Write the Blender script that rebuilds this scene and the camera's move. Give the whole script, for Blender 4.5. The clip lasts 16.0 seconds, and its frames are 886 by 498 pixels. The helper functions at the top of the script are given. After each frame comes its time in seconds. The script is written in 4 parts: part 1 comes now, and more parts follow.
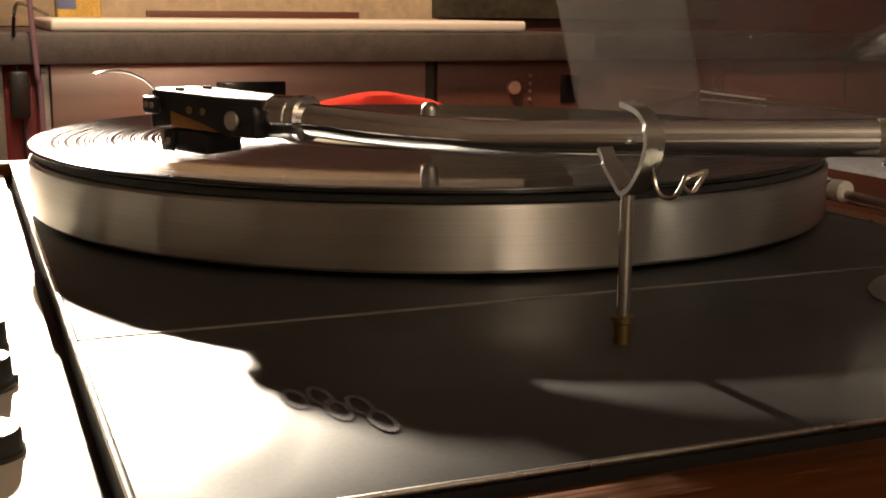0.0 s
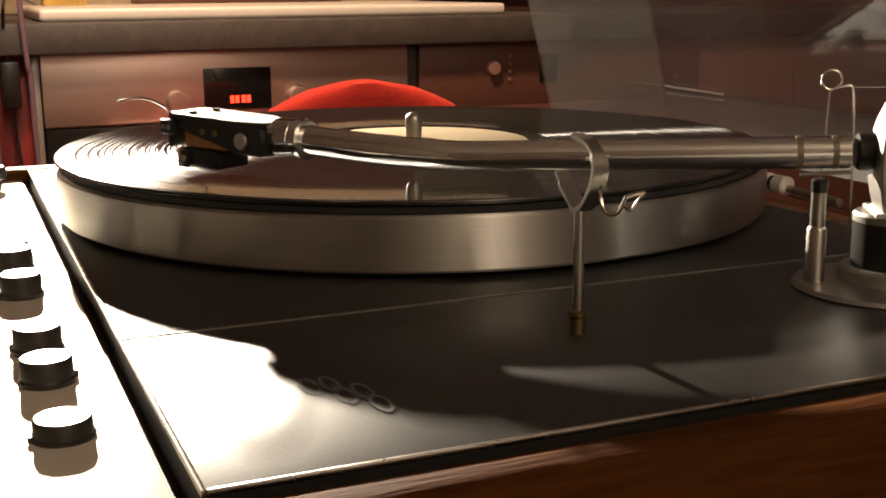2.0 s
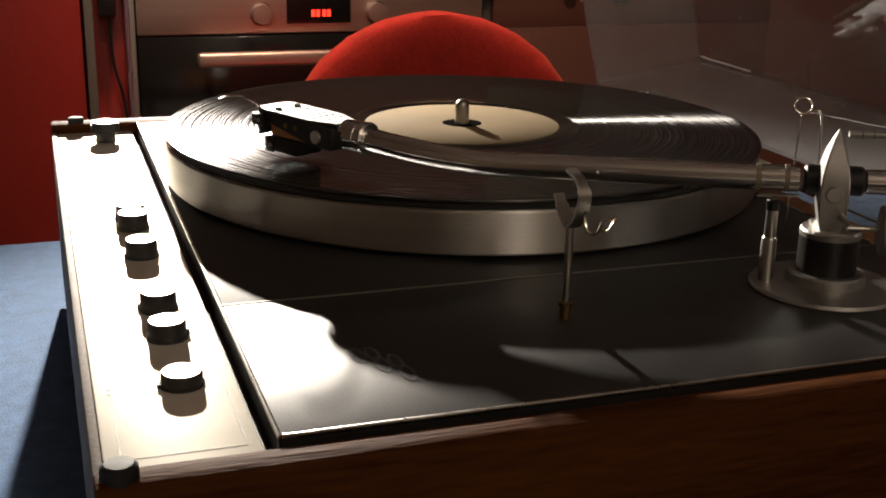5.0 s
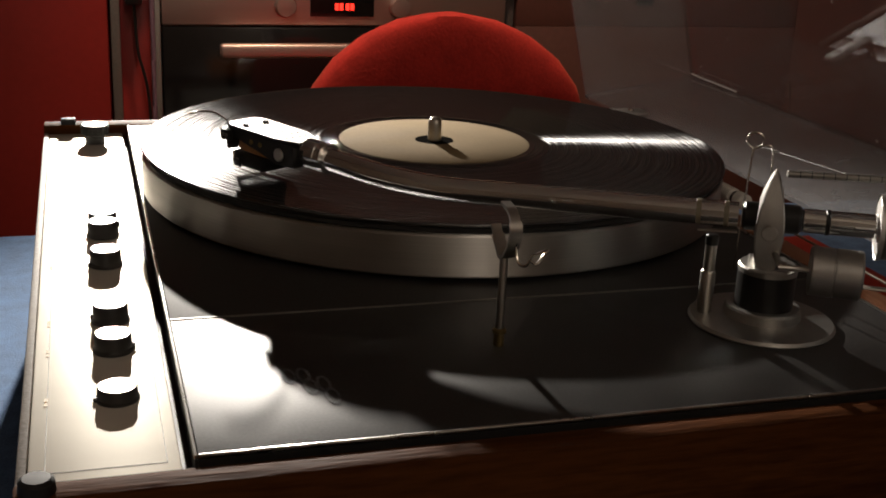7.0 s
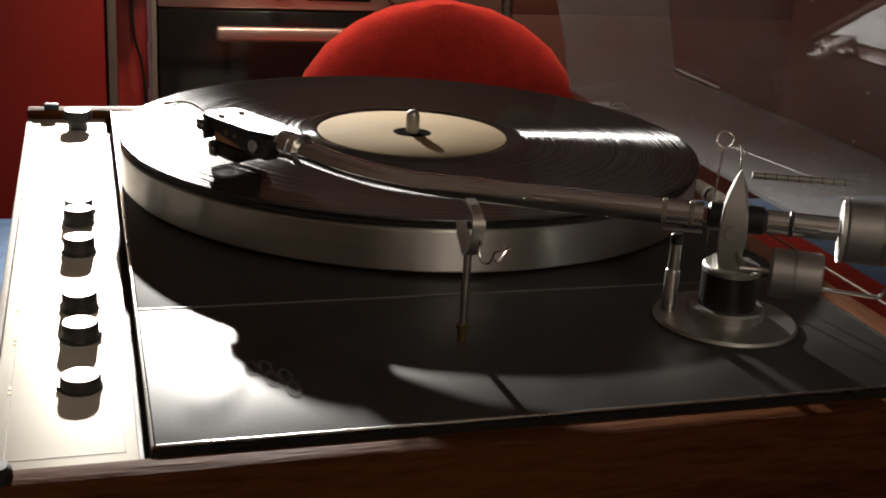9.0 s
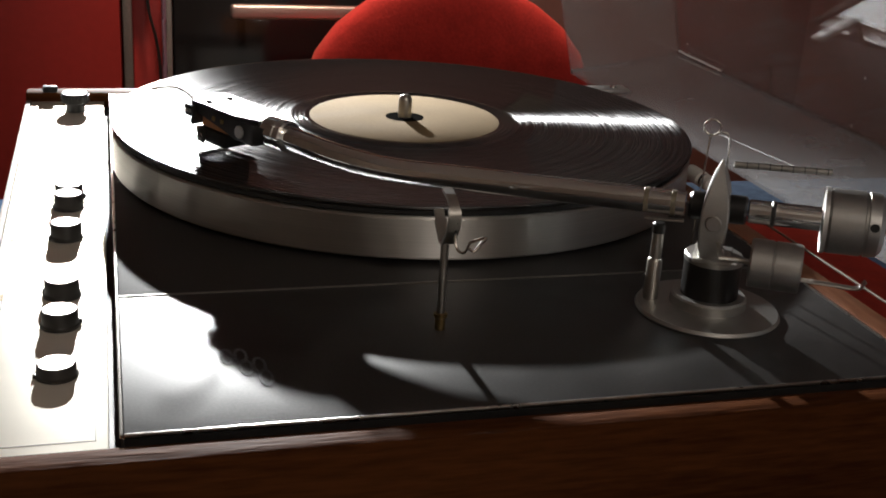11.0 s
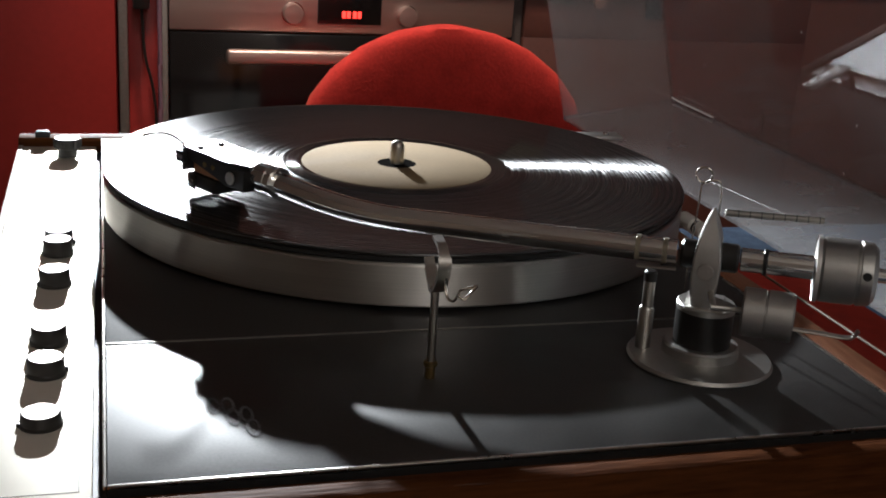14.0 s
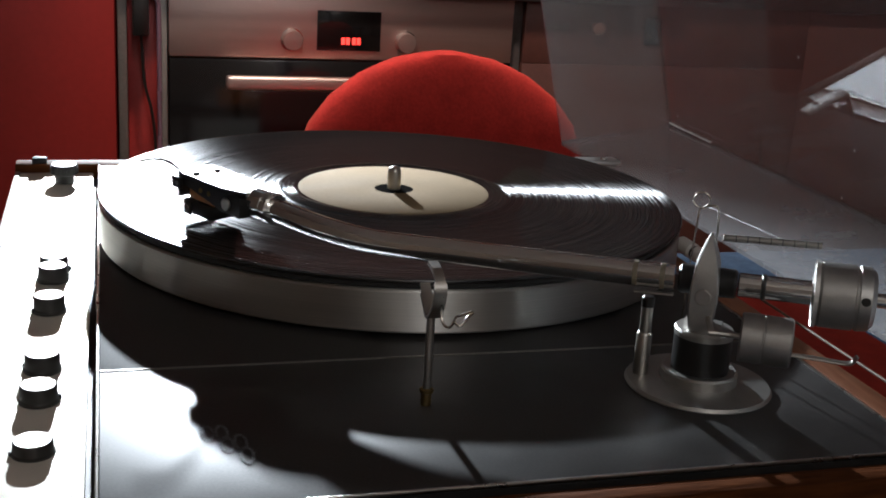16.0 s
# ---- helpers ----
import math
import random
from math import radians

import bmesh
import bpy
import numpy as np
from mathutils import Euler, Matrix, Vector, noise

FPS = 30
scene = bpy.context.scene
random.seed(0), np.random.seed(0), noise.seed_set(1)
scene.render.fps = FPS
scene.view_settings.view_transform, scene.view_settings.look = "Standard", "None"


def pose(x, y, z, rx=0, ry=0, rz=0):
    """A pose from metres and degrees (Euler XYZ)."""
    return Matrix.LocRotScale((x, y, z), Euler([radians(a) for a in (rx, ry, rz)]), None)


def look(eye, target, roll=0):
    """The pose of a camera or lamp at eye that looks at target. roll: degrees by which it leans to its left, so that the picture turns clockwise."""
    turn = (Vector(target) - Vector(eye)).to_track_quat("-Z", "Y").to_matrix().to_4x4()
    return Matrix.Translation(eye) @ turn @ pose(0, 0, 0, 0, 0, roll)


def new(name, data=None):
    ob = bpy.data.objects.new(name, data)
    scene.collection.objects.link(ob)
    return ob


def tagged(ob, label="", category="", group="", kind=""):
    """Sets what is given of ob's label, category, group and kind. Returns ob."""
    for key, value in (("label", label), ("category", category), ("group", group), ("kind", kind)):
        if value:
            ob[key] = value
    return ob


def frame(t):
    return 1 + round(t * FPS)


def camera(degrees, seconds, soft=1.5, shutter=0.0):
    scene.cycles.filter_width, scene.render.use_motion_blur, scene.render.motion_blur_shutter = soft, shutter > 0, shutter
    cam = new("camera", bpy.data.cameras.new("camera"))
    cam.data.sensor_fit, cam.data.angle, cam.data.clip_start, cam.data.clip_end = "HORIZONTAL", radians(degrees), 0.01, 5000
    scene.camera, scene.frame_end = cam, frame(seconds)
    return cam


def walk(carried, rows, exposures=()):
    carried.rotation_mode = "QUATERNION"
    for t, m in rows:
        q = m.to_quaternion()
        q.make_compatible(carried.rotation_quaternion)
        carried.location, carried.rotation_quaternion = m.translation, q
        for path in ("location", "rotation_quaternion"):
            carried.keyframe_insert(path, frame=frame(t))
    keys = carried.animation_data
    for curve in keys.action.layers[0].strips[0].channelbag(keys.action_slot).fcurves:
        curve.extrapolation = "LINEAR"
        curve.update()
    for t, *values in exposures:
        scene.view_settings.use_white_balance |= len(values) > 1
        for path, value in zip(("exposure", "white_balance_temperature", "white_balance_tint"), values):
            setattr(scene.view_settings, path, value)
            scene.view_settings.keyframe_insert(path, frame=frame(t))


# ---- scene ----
cam = camera(41.10, 16.0, soft=1.9)
# seconds, eye x y z (metres; the record's centre is x = y = 0, the deck z = 0), yaw, pitch, roll in degrees
ROWS = [
    (0.0, -0.1702, -0.4336, 0.0725, -22.11, -11.27, 0.48),
    (0.5, -0.1724, -0.4339, 0.0729, -22.28, -11.17, 0.57),
    (1.0, -0.1718, -0.4379, 0.0735, -22.37, -11.17, 0.59),
    (1.5, -0.1780, -0.4569, 0.0837, -22.42, -11.28, 0.10),
    (2.0, -0.1888, -0.4799, 0.0923, -22.86, -12.58, -0.42),
    (2.5, -0.1971, -0.4980, 0.1009, -23.41, -13.08, -0.38),
    (3.0, -0.2077, -0.5158, 0.1108, -24.49, -14.16, -0.14),
    (3.5, -0.2156, -0.5339, 0.1210, -24.19, -14.31, -0.05),
    (4.0, -0.2152, -0.5464, 0.1315, -21.68, -16.17, -0.08),
    (6.5, -0.1827, -0.5827, 0.1659, -17.78, -18.15, 2.47),
    (7.0, -0.1769, -0.5845, 0.1682, -17.53, -18.35, 2.77),
    (7.5, -0.1722, -0.5870, 0.1714, -17.84, -18.64, 3.13),
    (8.0, -0.1701, -0.5880, 0.1728, -17.96, -18.84, 3.41),
    (8.5, -0.1693, -0.5881, 0.1748, -17.84, -18.89, 3.49),
    (9.0, -0.1659, -0.5909, 0.1742, -17.59, -19.10, 3.77),
    (11.5, -0.1479, -0.5936, 0.1809, -16.32, -20.45, 3.51),
    (12.0, -0.1476, -0.5935, 0.1813, -16.34, -20.45, 3.40),
    (12.5, -0.1478, -0.5940, 0.1813, -16.42, -20.33, 3.65),
    (13.0, -0.1472, -0.5933, 0.1811, -16.48, -20.04, 3.81),
    (13.5, -0.1462, -0.5920, 0.1810, -16.52, -19.28, 3.70),
    (14.0, -0.1470, -0.5911, 0.1803, -16.55, -18.22, 3.81),
    (14.5, -0.1459, -0.5906, 0.1804, -16.55, -17.88, 3.70),
    (15.0, -0.1466, -0.5905, 0.1800, -16.59, -17.54, 3.69),
    (15.5, -0.1460, -0.5899, 0.1801, -16.60, -17.30, 3.67),
    (16.0, -0.1449, -0.5893, 0.1798, -16.46, -16.99, 3.66),
]
EXPOSURES = [(0.0, 0.92, 7300, 10), (3.5, 0.85, 7200, 10), (4.5, 0.42, 6750, 10), (6.5, -0.33, 6350, 10), (9.0, 0.20, 6000, 8), (11.5, 0.36, 5550, 7), (14.0, 0.38, 5300, 6), (16.0, 0.38, 5100, 5)]
walk(cam, [(t, pose(x, y, z, 90 + pitch, 0, yaw) @ pose(0, 0, 0, 0, 0, roll)) for t, x, y, z, yaw, pitch, roll in ROWS], EXPOSURES)

# ---- light: one small bright lamp behind the deck, a warm room lamp, a dim closed room ----
world = bpy.data.worlds.new("world")
world.use_nodes = True
world.node_tree.nodes["Background"].inputs[0].default_value = (0.9, 0.55, 0.35, 1)
world.node_tree.nodes["Background"].inputs[1].default_value = 0.02
scene.world = world


def lamp(name, kind, at, target, watts, colour, size):
    data = bpy.data.lights.new(name, kind)
    data.energy, data.color = watts, colour
    if kind == "AREA":
        data.shape, data.size = "DISK", size
    else:
        data.shadow_soft_size = size
    ob = new(name, data)
    ob.matrix_world = look(at, target)
    return ob


LAMP_AT = (-0.092, 1.00, 0.332)
shade = lamp("reading_lamp_light", "SPOT", LAMP_AT, (-0.150, -0.15, 0.0), 160.0, (1.0, 0.90, 0.78), 0.012)
shade.data.spot_size, shade.data.spot_blend = radians(39), 0.85
lamp("reading_lamp_glow", "POINT", LAMP_AT, (0.0, 0.0, 0.0), 1.6, (1.0, 0.90, 0.78), 0.02)   # what the shade lets out sideways
down = lamp("ceiling_lamp_light", "SPOT", (0.05, 0.85, 1.50), (1.00, 1.35, 0.0), 88.0, (1.0, 0.68, 0.47), 0.10)
down.data.spot_size, down.data.spot_blend = radians(90), 0.35
lamp("wall_lamp_light", "POINT", (0.08, -1.95, 1.15), (0.0, 0.0, 0.0), 10.0, (1.0, 0.83, 0.68), 0.06)


# ---- materials ----
def material(name, colour, rough=0.5, metal=0.0, vary=0.12, scale=40.0, fine=400.0, bump=0.05, spec=0.5, coat=0.0, stretch=(1, 1, 1), second=None, uneven=0.15):
    """A surface with colour variation at two scales, uneven gloss and fine relief."""
    m = bpy.data.materials.new(name)
    m.use_nodes = True
    nt = m.node_tree
    b = nt.nodes["Principled BSDF"]
    co = nt.nodes.new("ShaderNodeTexCoord")
    mp = nt.nodes.new("ShaderNodeMapping")
    mp.inputs["Scale"].default_value = stretch
    nt.links.new(co.outputs["Object"], mp.inputs["Vector"])

    def tex(s, detail):
        n = nt.nodes.new("ShaderNodeTexNoise")
        n.inputs["Scale"].default_value, n.inputs["Detail"].default_value = s, detail
        nt.links.new(mp.outputs[0], n.inputs["Vector"])
        return n

    big, small = tex(scale, 4.0), tex(fine, 3.0)
    add = nt.nodes.new("ShaderNodeMath")
    add.operation = "ADD"
    half = nt.nodes.new("ShaderNodeMath")
    half.operation = "MULTIPLY"
    half.inputs[1].default_value = 0.5
    nt.links.new(big.outputs["Fac"], add.inputs[0])
    nt.links.new(small.outputs["Fac"], add.inputs[1])
    nt.links.new(add.outputs[0], half.inputs[0])
    ramp = nt.nodes.new("ShaderNodeValToRGB")
    lo = second if second else [max(0.0, c * (1 - vary)) for c in colour]
    hi = colour if second else [min(1.0, c * (1 + vary)) for c in colour]
    ramp.color_ramp.elements[0].position, ramp.color_ramp.elements[1].position = 0.35, 0.65
    ramp.color_ramp.elements[0].color, ramp.color_ramp.elements[1].color = (*lo, 1), (*hi, 1)
    nt.links.new(half.outputs[0], ramp.inputs[0])
    nt.links.new(ramp.outputs[0], b.inputs["Base Color"])
    rr = nt.nodes.new("ShaderNodeMapRange")
    rr.inputs["To Min"].default_value, rr.inputs["To Max"].default_value = max(0.02, rough * (1 - uneven)), min(1.0, rough * (1 + uneven))
    nt.links.new(big.outputs["Fac"], rr.inputs["Value"])
    nt.links.new(rr.outputs[0], b.inputs["Roughness"])
    b.inputs["Metallic"].default_value = metal
    b.inputs["Specular IOR Level"].default_value = spec
    b.inputs["Coat Weight"].default_value = coat
    if bump:
        bp = nt.nodes.new("ShaderNodeBump")
        bp.inputs["Strength"].default_value, bp.inputs["Distance"].default_value = bump, 0.0005
        nt.links.new(small.outputs["Fac"], bp.inputs["Height"])
        nt.links.new(bp.outputs[0], b.inputs["Normal"])
    return m


def set_input(m, name, value):
    m.node_tree.nodes["Principled BSDF"].inputs[name].default_value = value


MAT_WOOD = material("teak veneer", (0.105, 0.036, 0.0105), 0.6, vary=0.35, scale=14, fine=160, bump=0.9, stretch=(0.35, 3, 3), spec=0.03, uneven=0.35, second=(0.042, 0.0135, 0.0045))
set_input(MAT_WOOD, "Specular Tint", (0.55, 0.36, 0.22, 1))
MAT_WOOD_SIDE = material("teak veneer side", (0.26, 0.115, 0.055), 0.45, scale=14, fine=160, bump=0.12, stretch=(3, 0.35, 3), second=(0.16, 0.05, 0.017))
MAT_CHIP = material("bare grey veneer", (0.30, 0.26, 0.22), 0.7, vary=0.3, scale=60, fine=700, bump=0.3)
MAT_PLATE = material("black satin plate", (0.027, 0.025, 0.0235), 0.46, vary=0.35, scale=30, fine=900, bump=0.04, spec=0.55, uneven=0.3)
MAT_GROOVE = material("black groove", (0.012, 0.011, 0.010), 0.6, scale=60)
MAT_TRIM = material("polished trim", (0.62, 0.60, 0.56), 0.28, 1.0, vary=0.1, scale=90, fine=900, bump=0.03)
MAT_PANEL = material("champagne aluminium panel", (0.90, 0.86, 0.76), 0.50, 0.45, vary=0.05, scale=9, fine=1400, bump=0.04, stretch=(1, 6, 1))
MAT_INK = material("dark print", (0.10, 0.07, 0.04), 0.6, scale=200)
# stands for the rings of light that fall on the front plate
MAT_RINGLIGHT = material("grey for light rings", (0.09, 0.09, 0.094), 0.75, vary=0.5, scale=400, fine=2500)
MAT_GOLDINK = material("ochre print", (0.45, 0.30, 0.10), 0.6, scale=200)
MAT_KNOB = material("black knob plastic", (0.022, 0.020, 0.017), 0.42, scale=200, fine=1500)
MAT_KNOBTOP = material("turned aluminium cap", (0.80, 0.78, 0.73), 0.30, 1.0, vary=0.06, scale=300, fine=2500, bump=0.05)


def brushed_rim():
    """Aluminium turned on a lathe: fine lines round the rim draw the highlights out upright."""
    m = bpy.data.materials.new("turned aluminium rim")
    m.use_nodes = True
    nt = m.node_tree
    nt.nodes.remove(nt.nodes["Principled BSDF"])
    gl = nt.nodes.new("ShaderNodeBsdfAnisotropic")
    tan = nt.nodes.new("ShaderNodeTangent")
    tan.direction_type, tan.axis = "RADIAL", "Z"
    gl.inputs["Anisotropy"].default_value = 0.62
    co, mp = nt.nodes.new("ShaderNodeTexCoord"), nt.nodes.new("ShaderNodeMapping")
    mp.inputs["Scale"].default_value = (6, 6, 2600)
    lines, cloud = nt.nodes.new("ShaderNodeTexNoise"), nt.nodes.new("ShaderNodeTexNoise")
    lines.inputs["Scale"].default_value, lines.inputs["Detail"].default_value = 1.0, 3.0
    cloud.inputs["Scale"].default_value, cloud.inputs["Detail"].default_value = 35.0, 4.0
    nt.links.new(co.outputs["Object"], mp.inputs["Vector"])
    nt.links.new(mp.outputs[0], lines.inputs["Vector"])
    nt.links.new(co.outputs["Object"], cloud.inputs["Vector"])
    ramp = nt.nodes.new("ShaderNodeValToRGB")
    ramp.color_ramp.elements[0].position, ramp.color_ramp.elements[1].position = 0.3, 0.7
    ramp.color_ramp.elements[0].color, ramp.color_ramp.elements[1].color = (0.52, 0.51, 0.48, 1), (0.62, 0.60, 0.56, 1)
    rr = nt.nodes.new("ShaderNodeMapRange")
    rr.inputs["To Min"].default_value, rr.inputs["To Max"].default_value = 0.33, 0.45
    nt.links.new(lines.outputs["Fac"], ramp.inputs[0])
    nt.links.new(cloud.outputs["Fac"], rr.inputs["Value"])
    nt.links.new(ramp.outputs[0], gl.inputs["Color"])
    nt.links.new(rr.outputs[0], gl.inputs["Roughness"])
    nt.links.new(tan.outputs[0], gl.inputs["Tangent"])
    nt.links.new(gl.outputs[0], nt.nodes["Material Output"].inputs["Surface"])
    return m


MAT_ALU = brushed_rim()
MAT_SILVER = material("satin silver metal", (0.80, 0.79, 0.76), 0.48, 1.0, vary=0.08, scale=200, fine=2000, bump=0.05)
MAT_RUBBER = material("black rubber mat", (0.015, 0.014, 0.013), 0.7, scale=120)
MAT_CHROME = material("chrome", (0.84, 0.84, 0.83), 0.07, 1.0, vary=0.03, scale=60, bump=0.0)
MAT_SATIN = material("satin nickel", (0.50, 0.48, 0.44), 0.33, 1.0, vary=0.08, scale=150, fine=1500, bump=0.05)
MAT_CAST = material("bead-blasted aluminium", (0.42, 0.41, 0.385), 0.42, 0.95, vary=0.08, scale=200, fine=2500, bump=0.12)
MAT_GUN = material("dark grey metal", (0.26, 0.245, 0.22), 0.5, 0.7, scale=300)
MAT_BRASS = material("dull brass", (0.26, 0.19, 0.08), 0.5, 1.0, scale=200)
MAT_BLACK = material("black lacquer", (0.016, 0.015, 0.014), 0.33, scale=150, fine=1500)
MAT_LABEL = material("cream paper label", (0.275, 0.205, 0.118), 0.85, vary=0.08, scale=45, fine=700, bump=0.05, spec=0.04)
MAT_CENTRE = material("matt black print", (0.010, 0.0095, 0.009), 0.9, scale=200, spec=0.0)
MAT_AMBER = material("amber plastic", (0.42, 0.17, 0.03), 0.35, scale=200)
MAT_TAPE = material("yellowed clear tape", (0.24, 0.21, 0.15), 0.45, 0.3, vary=0.2, scale=200)
MAT_EDGE = material("yellowed acrylic edge", (0.20, 0.15, 0.10), 0.45, vary=0.25, scale=60, fine=500)
MAT_WIRE = material("nickel wire", (0.66, 0.62, 0.55), 0.22, 1.0, scale=300)


def vinyl():
    """Black vinyl: circular grooves stretch the highlights, in bands of differing width, under a clear gloss."""
    m = bpy.data.materials.new("black vinyl")
    m.use_nodes = True
    nt = m.node_tree
    out, b = nt.nodes["Material Output"], nt.nodes["Principled BSDF"]
    b.inputs["Base Color"].default_value = (0.010, 0.0095, 0.009, 1)
    b.inputs["Roughness"].default_value = 0.07
    b.inputs["Specular IOR Level"].default_value = 0.35
    co = nt.nodes.new("ShaderNodeTexCoord")
    sep = nt.nodes.new("ShaderNodeVectorMath")
    sep.operation = "MULTIPLY"
    sep.inputs[1].default_value = (1, 1, 0)
    ln = nt.nodes.new("ShaderNodeVectorMath")
    ln.operation = "LENGTH"
    nt.links.new(co.outputs["Object"], sep.inputs[0])
    nt.links.new(sep.outputs[0], ln.inputs[0])
    band = nt.nodes.new("ShaderNodeTexNoise")
    band.noise_dimensions = "1D"
    band.inputs["Scale"].default_value, band.inputs["Detail"].default_value = 1300.0, 5.0
    nt.links.new(ln.outputs["Value"], band.inputs["W"])
    rough = nt.nodes.new("ShaderNodeMapRange")
    rough.inputs["From Min"].default_value, rough.inputs["From Max"].default_value = 0.40, 0.60
    rough.inputs["To Min"].default_value, rough.inputs["To Max"].default_value = 0.32, 0.52
    nt.links.new(band.outputs["Fac"], rough.inputs["Value"])
    tan = nt.nodes.new("ShaderNodeTangent")
    tan.direction_type, tan.axis = "RADIAL", "Z"
    gl = nt.nodes.new("ShaderNodeBsdfAnisotropic")
    gl.inputs["Color"].default_value = (0.28, 0.28, 0.28, 1)
    gl.distribution = "BECKMANN"
    stretch = nt.nodes.new("ShaderNodeMapRange")
    stretch.inputs["From Min"].default_value, stretch.inputs["From Max"].default_value = 0.42, 0.58
    stretch.inputs["To Min"].default_value, stretch.inputs["To Max"].default_value = GROOVE_STRETCH + 0.08, GROOVE_STRETCH - 0.12
    nt.links.new(band.outputs["Fac"], stretch.inputs["Value"])
    nt.links.new(stretch.outputs[0], gl.inputs["Anisotropy"])
    nt.links.new(rough.outputs[0], gl.inputs["Roughness"])
    nt.links.new(tan.outputs[0], gl.inputs["Tangent"])
    # plain lead-out ring and label area carry no grooves
    inside = nt.nodes.new("ShaderNodeMapRange")
    inside.inputs["From Min"].default_value, inside.inputs["From Max"].default_value = 0.0595, 0.0605
    inside.inputs["To Min"].default_value, inside.inputs["To Max"].default_value = 0.0, 1.0
    nt.links.new(ln.outputs["Value"], inside.inputs["Value"])
    loud = nt.nodes.new("ShaderNodeMapRange")
    loud.inputs["From Min"].default_value, loud.inputs["From Max"].default_value = 0.40, 0.64
    loud.inputs["To Min"].default_value, loud.inputs["To Max"].default_value = 0.03, 0.75
    nt.links.new(band.outputs["Fac"], loud.inputs["Value"])
    share = nt.nodes.new("ShaderNodeMath")
    share.operation = "MULTIPLY"
    nt.links.new(inside.outputs[0], share.inputs[0])
    nt.links.new(loud.outputs[0], share.inputs[1])
    mix = nt.nodes.new("ShaderNodeMixShader")
    nt.links.new(share.outputs[0], mix.inputs[0])
    nt.links.new(b.outputs[0], mix.inputs[1])
    nt.links.new(gl.outputs[0], mix.inputs[2])
    nt.links.new(mix.outputs[0], out.inputs["Surface"])
    return m


GROOVE_STRETCH = 0.77
MAT_VINYL = vinyl()


def acrylic(name="clear acrylic", dust_low=0.13, dust_high=0.23, gloss=0.075):
    """Clear, slightly dusty acrylic sheet: see-through, with a mirror gloss and a faint haze."""
    m = bpy.data.materials.new(name)
    m.use_nodes = True
    nt = m.node_tree
    nt.nodes.remove(nt.nodes["Principled BSDF"])
    out = nt.nodes["Material Output"]
    tr = nt.nodes.new("ShaderNodeBsdfTransparent")
    tr.inputs[0].default_value = (0.94, 0.945, 0.95, 1)
    gl = nt.nodes.new("ShaderNodeBsdfGlossy")
    gl.inputs["Roughness"].default_value = 0.015
    df = nt.nodes.new("ShaderNodeBsdfDiffuse")
    no = nt.nodes.new("ShaderNodeTexNoise")
    no.inputs["Scale"].default_value, no.inputs["Detail"].default_value = 30.0, 6.0
    co = nt.nodes.new("ShaderNodeTexCoord")
    nt.links.new(co.outputs["Object"], no.inputs["Vector"])
    dust = nt.nodes.new("ShaderNodeMapRange")
    dust.inputs["From Min"].default_value, dust.inputs["From Max"].default_value = 0.3, 0.8
    dust.inputs["To Min"].default_value, dust.inputs["To Max"].default_value = dust_low, dust_high
    nt.links.new(no.outputs["Fac"], dust.inputs["Value"])
    df.inputs[0].default_value = (0.82, 0.82, 0.83, 1)
    m1, m2 = nt.nodes.new("ShaderNodeMixShader"), nt.nodes.new("ShaderNodeMixShader")
    lw = nt.nodes.new("ShaderNodeLayerWeight")
    lw.inputs["Blend"].default_value = 0.5
    pw, fr = nt.nodes.new("ShaderNodeMath"), nt.nodes.new("ShaderNodeMath")
    pw.operation, fr.operation = "POWER", "MULTIPLY_ADD"
    pw.inputs[1].default_value = 4.0
    fr.inputs[1].default_value, fr.inputs[2].default_value = 1.0, gloss
    nt.links.new(lw.outputs["Facing"], pw.inputs[0])
    nt.links.new(pw.outputs[0], fr.inputs[0])
    nt.links.new(dust.outputs[0], m1.inputs[0])
    nt.links.new(tr.outputs[0], m1.inputs[1])
    nt.links.new(df.outputs[0], m1.inputs[2])
    nt.links.new(fr.outputs[0], m2.inputs[0])
    nt.links.new(m1.outputs[0], m2.inputs[1])
    nt.links.new(gl.outputs[0], m2.inputs[2])
    nt.links.new(m2.outputs[0], out.inputs["Surface"])
    return m


MAT_ACRYLIC = acrylic()
MAT_LID = acrylic("clear acrylic lid", 0.07, 0.13, 0.13)
MAT_DUSTY = acrylic("dusty acrylic", 0.24, 0.46)
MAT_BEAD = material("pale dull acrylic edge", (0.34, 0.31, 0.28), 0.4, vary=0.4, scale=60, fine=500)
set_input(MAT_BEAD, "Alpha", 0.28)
MAT_BLUE = material("blue woven cloth", (0.11, 0.19, 0.34), 0.9, vary=0.3, scale=90, fine=900, bump=0.8, spec=0.2)
MAT_REDCLOTH = material("red woven cloth", (0.36, 0.035, 0.022), 0.9, vary=0.2, scale=90, fine=900, bump=0.6, spec=0.2)
MAT_FELT = material("red felt", (0.60, 0.045, 0.036), 0.95, vary=0.15, scale=45, fine=260, bump=0.7, spec=0.15)
set_input(MAT_FELT, "Sheen Weight", 0.35)
set_input(MAT_FELT, "Sheen Tint", (1.0, 0.35, 0.2, 1))
MAT_REDWALL = material("red lacquered cupboard", (0.33, 0.028, 0.022), 0.4, vary=0.08, scale=6, fine=90, bump=0.03)
MAT_STEEL = material("brushed steel", (0.66, 0.50, 0.44), 0.38, 0.85, vary=0.06, scale=6, fine=220, bump=0.05, stretch=(0.3, 1, 12))
MAT_OVENGLASS = material("black oven glass", (0.010, 0.009, 0.009), 0.10, scale=5, bump=0.0)
MAT_WORKTOP = material("dark grey worktop", (0.075, 0.065, 0.06), 0.5, vary=0.25, scale=35, fine=300)
